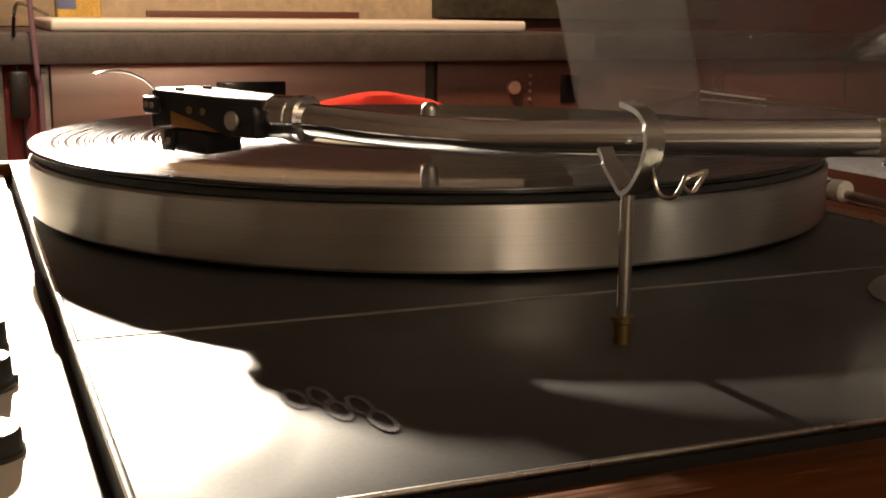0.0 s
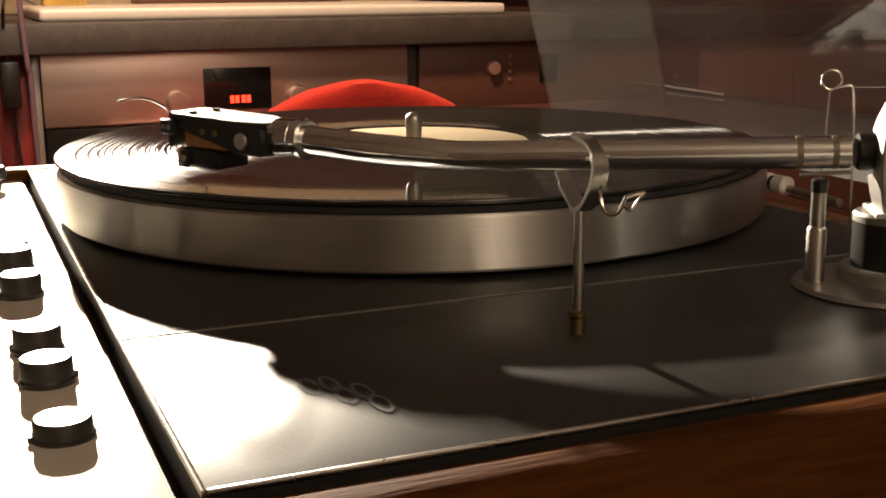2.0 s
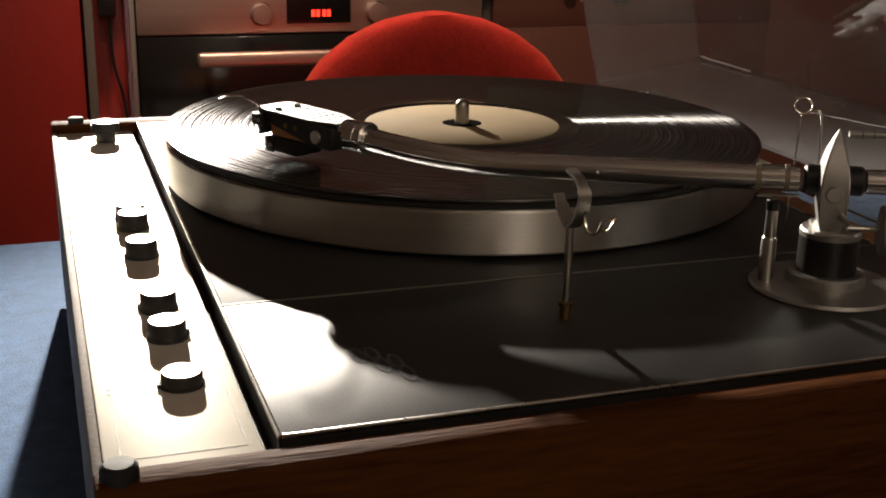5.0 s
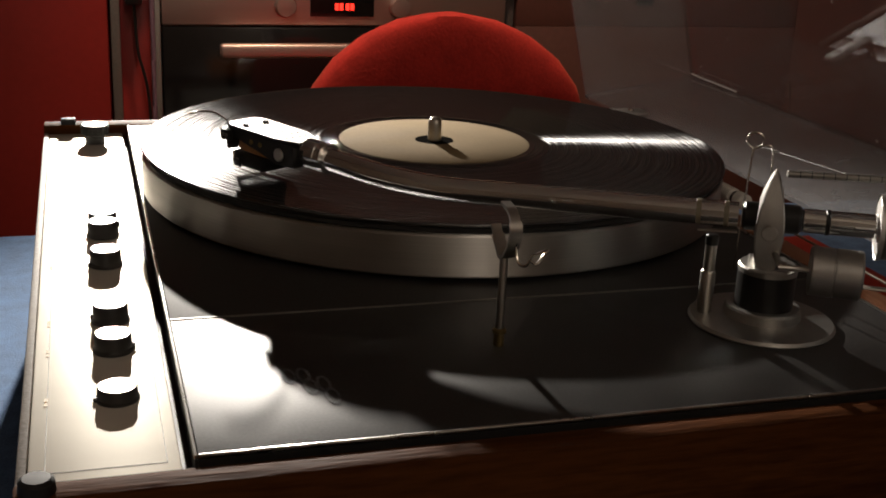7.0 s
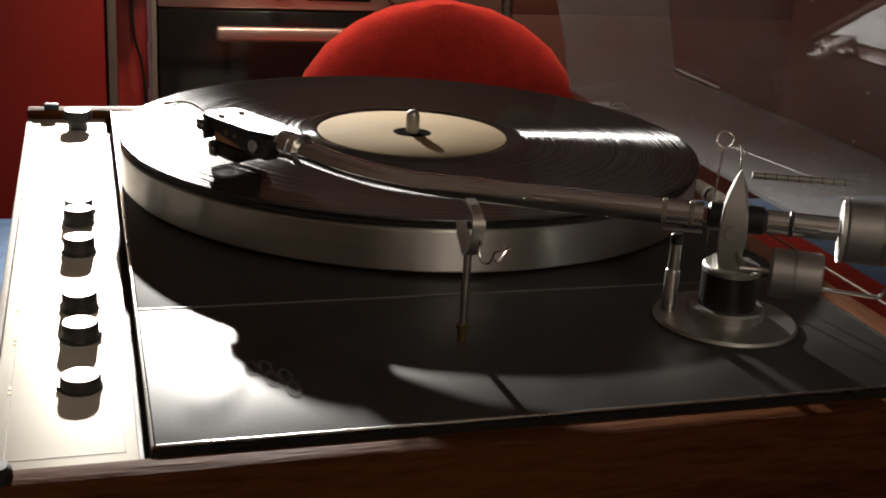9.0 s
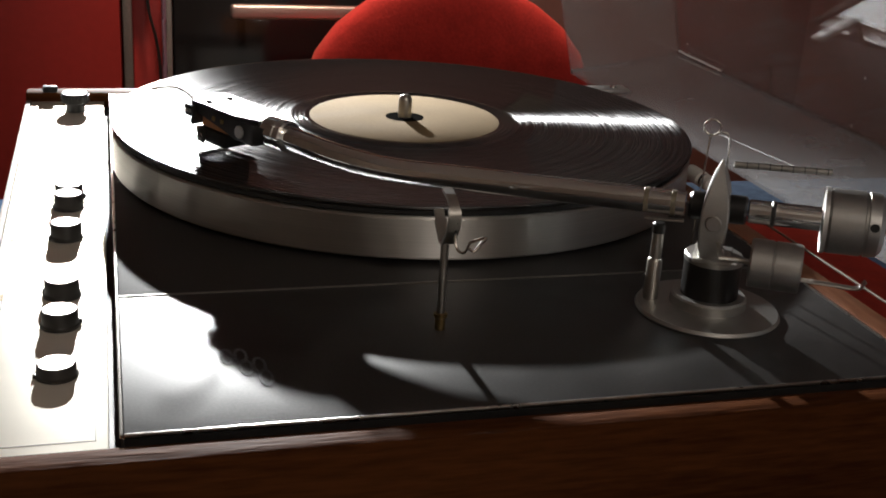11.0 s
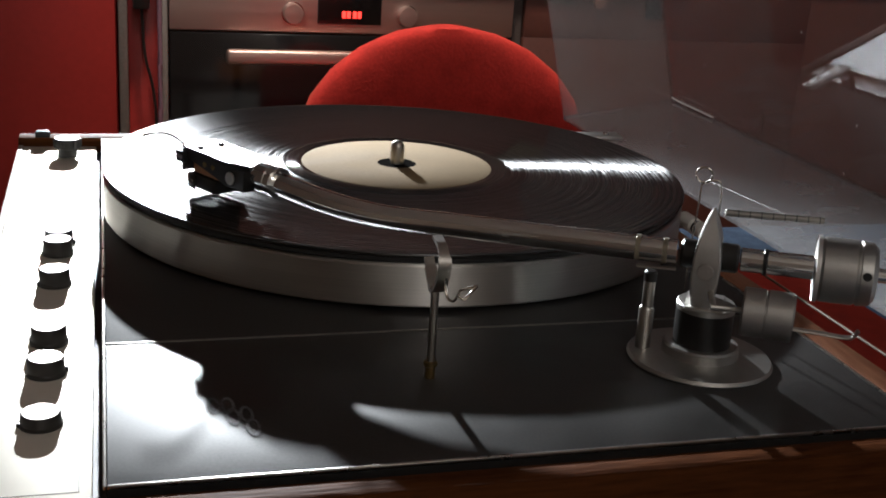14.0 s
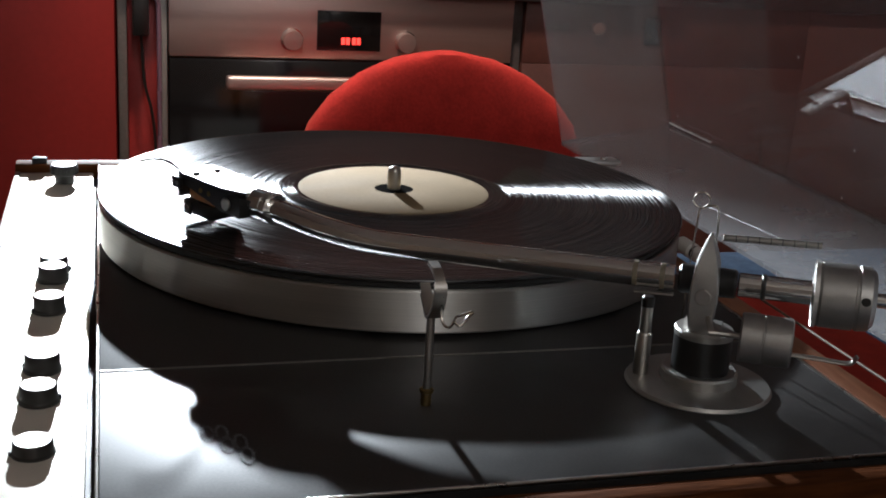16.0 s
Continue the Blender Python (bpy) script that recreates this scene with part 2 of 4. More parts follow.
MAT_DARKTOP = material("dark stained worktop", (0.022, 0.019, 0.017), 0.6, vary=0.25, scale=35, fine=300, spec=0.25)
MAT_WHITE = material("white enamel", (0.78, 0.74, 0.68), 0.35, vary=0.05, scale=8, fine=90, bump=0.02)
MAT_TILE = material("cream wall tiles", (0.58, 0.48, 0.34), 0.4, vary=0.22, scale=9, fine=60, bump=0.03)
MAT_DARKRED = material("dark red wall paint", (0.06, 0.016, 0.011), 0.75, vary=0.12, scale=5, fine=90)
MAT_PLASTER = material("warm plaster", (0.68, 0.63, 0.56), 0.85, vary=0.08, scale=4, fine=90)
MAT_SIDEWALL = material("warm brown wall paint", (0.46, 0.39, 0.32), 0.85, vary=0.08, scale=4, fine=90)
MAT_FLOOR = material("brown floor boards", (0.16, 0.08, 0.045), 0.5, vary=0.25, scale=5, fine=60, stretch=(0.4, 3, 1))
MAT_BROWNFRONT = material("red-brown appliance front", (0.115, 0.048, 0.036), 0.42, vary=0.1, scale=6, fine=90)
MAT_DARKFRAME = material("dark picture", (0.05, 0.045, 0.03), 0.6, vary=0.5, scale=9, fine=60)
MAT_YELLOW = material("yellow paper packet", (0.55, 0.38, 0.10), 0.6, vary=0.25, scale=25, fine=200)
MAT_BLUEPRINT = material("blue packet print", (0.12, 0.16, 0.30), 0.6, vary=0.2, scale=40, fine=200)
MAT_DIAL = material("dull rose metal", (0.26, 0.15, 0.12), 0.5, vary=0.1, scale=60)
MAT_CABLE = material("grey cable sheath", (0.10, 0.095, 0.085), 0.5, scale=200)
MAT_PURPLE = material("mauve cable sheath", (0.20, 0.12, 0.16), 0.5, scale=200)


def glow(name, colour, strength):
    m = bpy.data.materials.new(name)
    m.use_nodes = True
    b = m.node_tree.nodes["Principled BSDF"]
    b.inputs["Base Color"].default_value = (0.02, 0.002, 0.002, 1)
    b.inputs["Emission Color"].default_value = (*colour, 1)
    b.inputs["Emission Strength"].default_value = strength
    return m


MAT_DIGIT = glow("red display digits", (1.0, 0.03, 0.015), 3.0)


# ---- mesh helpers ----
def box(bm, x0, x1, y0, y1, z0, z1, bevel=0.0, segments=2):
    r = bmesh.ops.create_cube(bm, size=1)
    vs = r["verts"]
    bmesh.ops.transform(bm, verts=vs, matrix=Matrix.Translation(((x0 + x1) / 2, (y0 + y1) / 2, (z0 + z1) / 2)) @ Matrix.Diagonal((x1 - x0, y1 - y0, z1 - z0, 1)))
    if bevel:
        es = list({e for v in vs for e in v.link_edges})
        bmesh.ops.bevel(bm, geom=es, offset=bevel, segments=segments, affect="EDGES", profile=0.5)
    return bm


def lathe(bm, profile, m=None, segments=48):
    """Turns (radius, height) pairs round the z axis, then lays the result by the matrix m."""
    m = m or Matrix.Identity(4)
    rings = []
    for r, z in profile:
        if r < 1e-7:
            rings.append([bm.verts.new(m @ Vector((0, 0, z)))])
        else:
            rings.append([bm.verts.new(m @ Vector((r * math.cos(2 * math.pi * i / segments), r * math.sin(2 * math.pi * i / segments), z))) for i in range(segments)])
    for a, b in zip(rings, rings[1:]):
        for i in range(segments):
            j = (i + 1) % segments
            if len(a) == 1 and len(b) == 1:
                continue
            if len(a) == 1:
                bm.faces.new((a[0], b[j], b[i]))
            elif len(b) == 1:
                bm.faces.new((a[i], a[j], b[0]))
            else:
                bm.faces.new((a[i], a[j], b[j], b[i]))
    return bm


def along(a, b):
    """A pose at a whose z axis points to b."""
    a, b = Vector(a), Vector(b)
    return Matrix.Translation(a) @ (b - a).to_track_quat("Z", "Y").to_matrix().to_4x4()


def rod(bm, a, b, r, segments=20, round_end=0.0):
    length = (Vector(b) - Vector(a)).length
    c = round_end or r * 0.12
    return lathe(bm, [(0, 0), (r - c, 0), (r, c), (r, length - c), (r - c, length), (0, length)], along(a, b), segments)


def smooth_path(points, steps=8):
    """A Catmull-Rom line through the points."""
    p = [Vector(q) for q in points]
    p = [2 * p[0] - p[1]] + p + [2 * p[-1] - p[-2]]
    out = []
    for i in range(1, len(p) - 2):
        for k in range(steps):
            t = k / steps
            out.append(0.5 * (2 * p[i] + (p[i + 1] - p[i - 1]) * t + (2 * p[i - 1] - 5 * p[i] + 4 * p[i + 1] - p[i + 2]) * t * t + (3 * p[i] - p[i - 1] - 3 * p[i + 1] + p[i + 2]) * t ** 3))
    out.append(p[-2])
    return out


def sweep(bm, path, rx, ry=None, segments=16, up=(0, 0, 1)):
    """A round or flat bar along a path of points; rx lies level, ry towards up."""
    ry = rx if ry is None else ry
    path = [Vector(q) for q in path]
    rings = []
    for i, q in enumerate(path):
        d = (path[min(i + 1, len(path) - 1)] - path[max(i - 1, 0)]).normalized()
        side = d.cross(Vector(up))
        side = side.normalized() if side.length > 1e-4 else Vector((1, 0, 0))
        top = side.cross(d)
        rings.append([bm.verts.new(q + side * rx * math.cos(2 * math.pi * k / segments) + top * ry * math.sin(2 * math.pi * k / segments)) for k in range(segments)])
    for a, b in zip(rings, rings[1:]):
        for k in range(segments):
            j = (k + 1) % segments
            bm.faces.new((a[k], a[j], b[j], b[k]))
    bm.faces.new(rings[0][::-1])
    bm.faces.new(rings[-1])
    return bm


def prism(bm, outline, thickness, m=None, bevel=0.0):
    """A flat plate from an outline in x, y, with depth along z, laid by the matrix m."""
    m = m or Matrix.Identity(4)
    low = [bm.verts.new(m @ Vector((x, y, 0))) for x, y in outline]
    high = [bm.verts.new(m @ Vector((x, y, thickness))) for x, y in outline]
    n = len(outline)
    faces = [bm.faces.new(low[::-1]), bm.faces.new(high)]
    for i in range(n):
        faces.append(bm.faces.new((low[i], low[(i + 1) % n], high[(i + 1) % n], high[i])))
    if bevel:
        es = list({e for f in faces[:2] for e in f.edges})
        bmesh.ops.bevel(bm, geom=es, offset=bevel, segments=2, affect="EDGES")
    return bm


def finish(name, bm, mat, sharp=32):
    bmesh.ops.recalc_face_normals(bm, faces=bm.faces)
    for f in bm.faces:
        f.smooth = True
    for e in bm.edges:
        e.smooth = len(e.link_faces) == 2 and e.calc_face_angle(0) < radians(sharp)
    me = bpy.data.meshes.new(name)
    bm.to_mesh(me)
    bm.free()
    me.materials.append(mat)
    return new(name, me)


def part(name, bm, mat, parent, label=""):
    ob = finish(name, bm, mat)
    ob.parent = parent
    ob.matrix_parent_inverse = parent.matrix_world.inverted() if parent.type == "EMPTY" else Matrix.Identity(4)
    if label:
        ob["label"] = label
    return ob


def thing(name, bm, mat, label, category, group="", kind=""):
    return tagged(finish(name, bm, mat), label, category, group, kind)


def holder(name, label, category, at=(0, 0, 0), group="", kind=""):
    ob = new(name)
    ob.empty_display_size = 0.05
    ob.location = at
    bpy.context.view_layer.update()
    return tagged(ob, label, category, group, kind)


def B():
    return bmesh.new()


# ---- the room: floor 0.86 m below the deck ----
FLOOR, TOP = -0.86, 1.62
X0, X1, Y0, Y1 = -1.9, 2.2, -2.3, 2.12
thing("floor", box(B(), X0, X1, Y0, Y1, FLOOR - 0.05, FLOOR), MAT_FLOOR, "dark brown wooden floor in dim light", "floor", kind="structure")
thing("ceiling", box(B(), X0, X1, Y0, Y1, TOP, TOP + 0.1), MAT_PLASTER, "plain warm-toned ceiling over the room", "ceiling", kind="structure")
thing("wall_north", box(B(), X0, X1, Y1, Y1 + 0.12, FLOOR, TOP), MAT_DARKRED, "dark red kitchen wall", "wall", kind="structure")
thing("splashback", box(B(), -0.12, 0.845, Y1 - 0.012, Y1 - 0.001, 0.041, 0.17, 0.002), MAT_TILE, "mottled cream splashback above the worktop", "splashback", kind="structure")
thing("wall_south", box(B(), X0, X1, Y0 - 0.12, Y0, FLOOR, TOP), MAT_PLASTER, "plain warm plaster wall", "wall", kind="structure")
thing("wall_west", box(B(), X0 - 0.12, X0, Y0, Y1, FLOOR, TOP), MAT_SIDEWALL, "plain warm brown wall at the side", "wall", kind="structure")
thing("wall_east", box(B(), X1, X1 + 0.12, Y0, Y1, FLOOR, TOP), MAT_BROWNFRONT, "plain red-brown painted wall at the side", "wall", kind="structure")

# ---- the table with its cloth ----
TABLE = -0.112
TX0, TX1, TY0, TY1 = -0.62, 0.78, -0.56, 0.31


def table():
    t = holder("table", "wooden table under a blue woven cloth", "table", (0.08, -0.12, FLOOR))
    part("tabletop", box(B(), TX0, TX1, TY0, TY1, TABLE - 0.034, TABLE - 0.004, 0.004), MAT_WOOD, t)
    for x in (TX0 + 0.06, TX1 - 0.06):
        for y in (TY0 + 0.06, TY1 - 0.06):
            part("leg", box(B(), x - 0.025, x + 0.025, y - 0.025, y + 0.025, FLOOR, TABLE - 0.034, 0.004), MAT_WOOD, t)


table()


def cloth(name, x0, x1, y0, y1, z, nx, ny, mat, label, ripple=0.0012):
    """A woven cloth lying flat with small ripples and a rolled edge."""
    bm = B()
    grid = {}
    for i in range(nx + 1):
        for j in range(ny + 1):
            x, y = x0 + (x1 - x0) * i / nx, y0 + (y1 - y0) * j / ny
            h = z + ripple * (0.5 + 0.5 * noise.noise(Vector((x * 14, y * 14, 3.0))))
            edge = min(i, nx - i, j, ny - j)
            grid[i, j] = bm.verts.new((x, y, h if edge else z - 0.003))
    for i in range(nx):
        for j in range(ny):
            bm.faces.new((grid[i, j], grid[i + 1, j], grid[i + 1, j + 1], grid[i, j + 1]))
    rim = [grid[i, 0] for i in range(nx + 1)] + [grid[nx, j] for j in range(1, ny + 1)] + [grid[i, ny] for i in range(nx - 1, -1, -1)] + [grid[0, j] for j in range(ny - 1, 0, -1)]
    base = [bm.verts.new((v.co.x, v.co.y, z - 0.0038)) for v in rim]
    for i in range(len(rim)):
        j = (i + 1) % len(rim)
        bm.faces.new((rim[i], base[i], base[j], rim[j]))
    bm.faces.new(base)
    return thing(name, bm, mat, label, "cloth")


cloth("tablecloth", TX0 + 0.002, TX1 - 0.002, TY0 + 0.002, TY1 - 0.002, TABLE, 90, 60, MAT_BLUE, "blue woven cloth spread over the table", 0.0015)
cloth("red_runner", 0.20, 0.380, -0.40, 0.200, TABLE + 0.006, 20, 50, MAT_REDCLOTH, "red woven cloth lying beside the turntable")

# ---- the turntable ----
XL, XR, YF, YB = -0.2005, 0.147, -0.2868, 0.178   # plinth outline
PLX0, PLX1, PLY0, PLY1 = -0.1510, 0.1315, -0.2728, 0.1640   # deck plate outline
SPLIT = -0.1657
PANEL_Z = -0.005


def turntable():
    t = holder("turntable", "vintage belt-drive record player with teak plinth and black deck", "record player", (-0.03, -0.055, TABLE))
    zb = TABLE + 0.014
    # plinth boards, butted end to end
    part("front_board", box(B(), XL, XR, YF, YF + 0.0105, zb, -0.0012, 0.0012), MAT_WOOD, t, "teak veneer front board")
    part("back_board", box(B(), XL, XR, YB - 0.012, YB, zb, 0.0005, 0.0012), MAT_WOOD, t)
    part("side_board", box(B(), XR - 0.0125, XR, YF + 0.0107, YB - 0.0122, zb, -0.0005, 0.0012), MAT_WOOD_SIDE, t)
    part("side_board", box(B(), XL, XL + 0.003, YF + 0.0107, YB - 0.0122, zb, -0.0042, 0.0006), MAT_CHIP, t, "bare grey side board with a worn edge")
    part("bottom_board", box(B(), XL + 0.004, XR - 0.013, YF + 0.012, YB - 0.013, zb, zb + 0.006), MAT_CHIP, t)
    part("sub_deck", box(B(), XL + 0.0032, XR - 0.0127, YF + 0.0108, YB - 0.0123, -0.016, -0.0090), MAT_GROOVE, t, "black recess under the plates")
    for x in (XL + 0.03, XR - 0.03):
        for y in (YF + 0.03, YB - 0.03):
            part("foot", lathe(B(), [(0, TABLE + 0.0006), (0.012, TABLE + 0.0006), (0.014, TABLE + 0.004), (0.014, zb), (0, zb)], Matrix.Translation((x, y, 0)), 24), MAT_RUBBER, t)
    # deck plates with a bright border
    part("front_plate", box(B(), PLX0 + 0.0012, PLX1, PLY0 + 0.0012, SPLIT - 0.0005, -0.0088, 0.0, 0.0004), MAT_PLATE, t, "black satin plate")
    part("rear_plate", box(B(), PLX0 + 0.0012, PLX1, SPLIT + 0.0005, PLY1, -0.0088, 0.0, 0.0004), MAT_PLATE, t, "black satin plate")
    part("trim_strip", box(B(), PLX0, PLX0 + 0.0011, PLY0, PLY1, -0.0010, 0.0004, 0.0003), MAT_TRIM, t, "bright metal border")
    part("trim_strip", box(B(), PLX0 + 0.0013, PLX1, PLY0, PLY0 + 0.0011, -0.0010, 0.0004, 0.0003), MAT_TRIM, t, "bright metal border")
    part("trim_strip", box(B(), PLX1 + 0.0001, PLX1 + 0.0012, PLY0, PLY1, -0.0012, 0.0003, 0.0003), MAT_TRIM, t, "bright metal border")
    part("plate_edge", box(B(), PLX0 + 0.0002, PLX0 + 0.0011, PLY0 + 0.0002, PLY1, -0.0088, -0.0011), MAT_GROOVE, t)
    part("plate_edge", box(B(), PLX0 + 0.0013, PLX1, PLY0 + 0.0002, PLY0 + 0.0011, -0.0088, -0.0011), MAT_GROOVE, t)
    part("joint_strip", box(B(), PLX0 + 0.0013, PLX1, SPLIT - 0.0004, SPLIT + 0.0004, -0.0088, 0.0003), MAT_GUN, t, "thin bright joint line")
    light_rings(t)
    control_panel(t)
    platter(t)
    arm_rest(t)
    tonearm(t)
    dust_cover(t)
    # rubber stops on the plinth's corners
    part("rubber_stop", lathe(B(), [(0, -0.004), (0.0046, -0.004), (0.0052, -0.001), (0.005, 0.0020), (0.0038, 0.0030), (0, 0.0032)], Matrix.Translation((-0.194, -0.2815, 0)), 24), MAT_RUBBER, t, "black rubber stop")
    part("rubber_stop", box(B(), -0.1905, -0.1815, 0.166, 0.172, 0.0, 0.0042, 0.0014), MAT_RUBBER, t, "black rubber stop")
    return t


def knob(parent, y, r, h, turn, big=False):
    """A black knob with a skirt, a pointer nub and a turned metal cap."""
    at = Matrix.Translation((-0.1706, y, PANEL_Z))
    bm = B()
    if big:
        lathe(bm, [(0, 0), (r * 0.75, 0), (r * 0.72, h * 0.42), (r, h * 0.5), (r * 1.02, h * 0.9), (r * 0.96, h)], at, 40)
    else:
        lathe(bm, [(0, 0), (r * 1.08, 0), (r * 1.08, h * 0.16), (r * 1.02, h * 0.22), (r, h * 0.3), (r * 0.985, h - 0.0006), (r * 0.93, h)], at, 40)
    k = part("knob", bm, MAT_KNOB, parent, "black control knob")
    part("cap", lathe(B(), [(r * 0.93, h - 0.0003), (r * 0.9, h + 0.0002), (r * 0.4, h + 0.0001), (0, h + 0.00005)], at, 40), MAT_KNOBTOP, k, "turned aluminium cap")
    if big:
        for i in range(24):
            m = at @ pose(0, 0, 0, 0, 0, 15 * i)
            part("grip_rib", box_at(m, r * 1.0, r * 1.06, -0.0004, 0.0004, h * 0.52, h * 0.9, 0), MAT_KNOB, k)
    else:
        part("pointer", box_at(at @ pose(0, 0, 0, 0, 0, turn), -0.0008, 0.0008, r * 1.0, r * 1.18, 0, h * 0.3, 0.0003), MAT_KNOB, k)
    return k


def control_panel(t):
    p = part("control_panel", box(B(), -0.1974, -0.1541, -0.2758, 0.1652, -0.0088, PANEL_Z, 0.0006), MAT_PANEL, t, "champagne-coloured metal control panel")
    z0, z1 = PANEL_Z - 0.0002, PANEL_Z + 0.00012
    for x in (-0.1925, -0.1580):
        part("printed_line", box(B(), x - 0.00015, x + 0.00015, -0.2650, 0.150, z0, z1), MAT_INK, p)
    part("printed_line", box(B(), -0.1927, -0.1578, -0.2655, -0.2652, z0, z1), MAT_INK, p)
    for y, n in ((-0.218, 2), (-0.178, 2), (-0.150, 2), (-0.085, 2), (-0.045, 1)):
        for k in range(n):
            part("printed_mark", box(B(), -0.1932 - 0.0004, -0.1932 + 0.0009, y - 0.003 + k * 0.0034, y - 0.0004 + k * 0.0034, z0, z1 + 0.00006), MAT_GOLDINK, p)
    for y, h, turn in ((-0.2190, 0.0046, 100), (-0.1785, 0.0066, -80), (-0.1500, 0.0072, 70), (-0.0850, 0.0074, 110), (-0.0440, 0.0074, -60), (-0.0285, 0.0072, -95)):
        knob(p, y, 0.0066, h, turn)
    knob(p, 0.141, 0.0078, 0.0112, 0, True)


def light_rings(t):
    """Five faint, toothed oval rings of lamplight, drawn in grey on the front plate."""
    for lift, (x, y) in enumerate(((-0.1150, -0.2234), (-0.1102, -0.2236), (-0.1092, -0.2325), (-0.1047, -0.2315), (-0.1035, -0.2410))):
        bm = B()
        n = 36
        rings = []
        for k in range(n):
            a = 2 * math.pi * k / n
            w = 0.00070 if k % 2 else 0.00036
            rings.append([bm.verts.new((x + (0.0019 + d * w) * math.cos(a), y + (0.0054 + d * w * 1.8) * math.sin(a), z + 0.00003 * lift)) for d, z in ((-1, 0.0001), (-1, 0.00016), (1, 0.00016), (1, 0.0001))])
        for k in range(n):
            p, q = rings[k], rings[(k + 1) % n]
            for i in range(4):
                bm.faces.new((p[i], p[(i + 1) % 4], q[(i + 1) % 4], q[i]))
        part("light_ring", bm, MAT_RINGLIGHT, t, "faint ring of lamplight drawn in grey on the plate")


def platter(t):
    R = 0.1500
    bm = lathe(B(), [(0, 0.0020), (R - 0.004, 0.0020), (R - 0.001, 0.0024), (R, 0.0034), (R, 0.0204), (R - 0.0008, 0.0213), (R - 0.006, 0.0214), (0, 0.0214)], None, 160)
    p = part("platter", bm, MAT_ALU, t, "brushed aluminium platter")
    part("mat", lathe(B(), [(0.005, 0.0215), (0.1478, 0.0215), (0.1484, 0.022), (0.1484, 0.0240), (0.1478, 0.0243), (0.005, 0.0243)], None, 128), MAT_RUBBER, p, "black rubber mat")
    part("spindle", lathe(B(), [(0.0036, 0.0216), (0.0036, 0.0352), (0.0033, 0.0366), (0.0024, 0.0378), (0.0012, 0.0384), (0, 0.0385)], None, 32), MAT_SATIN, p, "bright steel spindle")
    part("bearing_base", lathe(B(), [(0.0, -0.0002), (0.05, -0.0002), (0.05, 0.0020), (0, 0.0020)], None, 48), MAT_GROOVE, p)


def arm_rest(t):
    x, y = -0.0357, -0.2103
    r = part("arm_rest", rod(B(), (x, y, 0.005), (x, y, 0.0355), 0.0015, 20), MAT_SATIN, t, "slim nickel arm-rest post")
    part("foot", lathe(B(), [(0, 0), (0.0019, 0), (0.0019, 0.0045), (0.0026, 0.005), (0.0026, 0.0062), (0.0017, 0.0066), (0, 0.0066)], Matrix.Translation((x, y, 0)), 24), MAT_BRASS, r, "dull brass foot")
    # a band bent to a cradle: a short rear prong and a tall front prong that curls back over the arm
    path = smooth_path([(x, y + 0.0108, 0.0428), (x, y + 0.0078, 0.0398), (x, y + 0.0030, 0.0362), (x, y - 0.0004, 0.0342), (x, y - 0.0046, 0.0364), (x, y - 0.0086, 0.0418), (x, y - 0.0098, 0.0475), (x, y - 0.0056, 0.0520), (x, y + 0.0022, 0.0535)], 7)
    bm = B()
    wide = []
    for i, q in enumerate(path):
        u = i / (len(path) - 1)
        wide.append(0.0023 if 0.12 < u < 0.8 else 0.0018)
    rings = []
    for i, q in enumerate(path):
        d = (path[min(i + 1, len(path) - 1)] - path[max(i - 1, 0)]).normalized()
        n = Vector((1, 0, 0)).cross(d) * 0.0006
        w = Vector((wide[i], 0, 0))
        rings.append([bm.verts.new(q + s) for s in (w + n, -w + n, -w - n, w - n)])
    for a, b in zip(rings, rings[1:]):
        for k in range(4):
            bm.faces.new((a[k], a[(k + 1) % 4], b[(k + 1) % 4], b[k]))
    bm.faces.new(rings[0][::-1])
    bm.faces.new(rings[-1])
    part("cradle", bm, MAT_SATIN, r, "curved nickel cradle")
    wire = smooth_path([(x + 0.001, y - 0.010, 0.0452), (x + 0.001, y - 0.0085, 0.040), (x + 0.0015, y - 0.0105, 0.0352), (x + 0.003, y - 0.0140, 0.0352), (x + 0.0045, y - 0.0155, 0.0395)], 6)
    part("wire_clip", sweep(B(), wire, 0.0005, segments=8), MAT_WIRE, r)
    wire = smooth_path([(x + 0.0045, y - 0.0155, 0.0395), (x + 0.0065, y - 0.0148, 0.0397), (x + 0.011, y - 0.0135, 0.0402), (x + 0.0085, y - 0.0152, 0.0385), (x + 0.006, y - 0.0158, 0.0362), (x + 0.0038, y - 0.0155, 0.0375)], 6)
    part("wire_clip", sweep(B(), wire, 0.0005, segments=8), MAT_WIRE, r)


ARM_P = Vector((0.064, -0.199, 0.042))
ARM_D = Vector((0.855, -0.518, 0.026)).normalized()
HEAD_A = Vector((-0.0780, -0.0885, 0.0415))   # where the shell joins the tube
HEAD_D = Vector((-0.53, 0.848, 0.0)).normalized()


def arm_at(s):
    return ARM_P + ARM_D * s


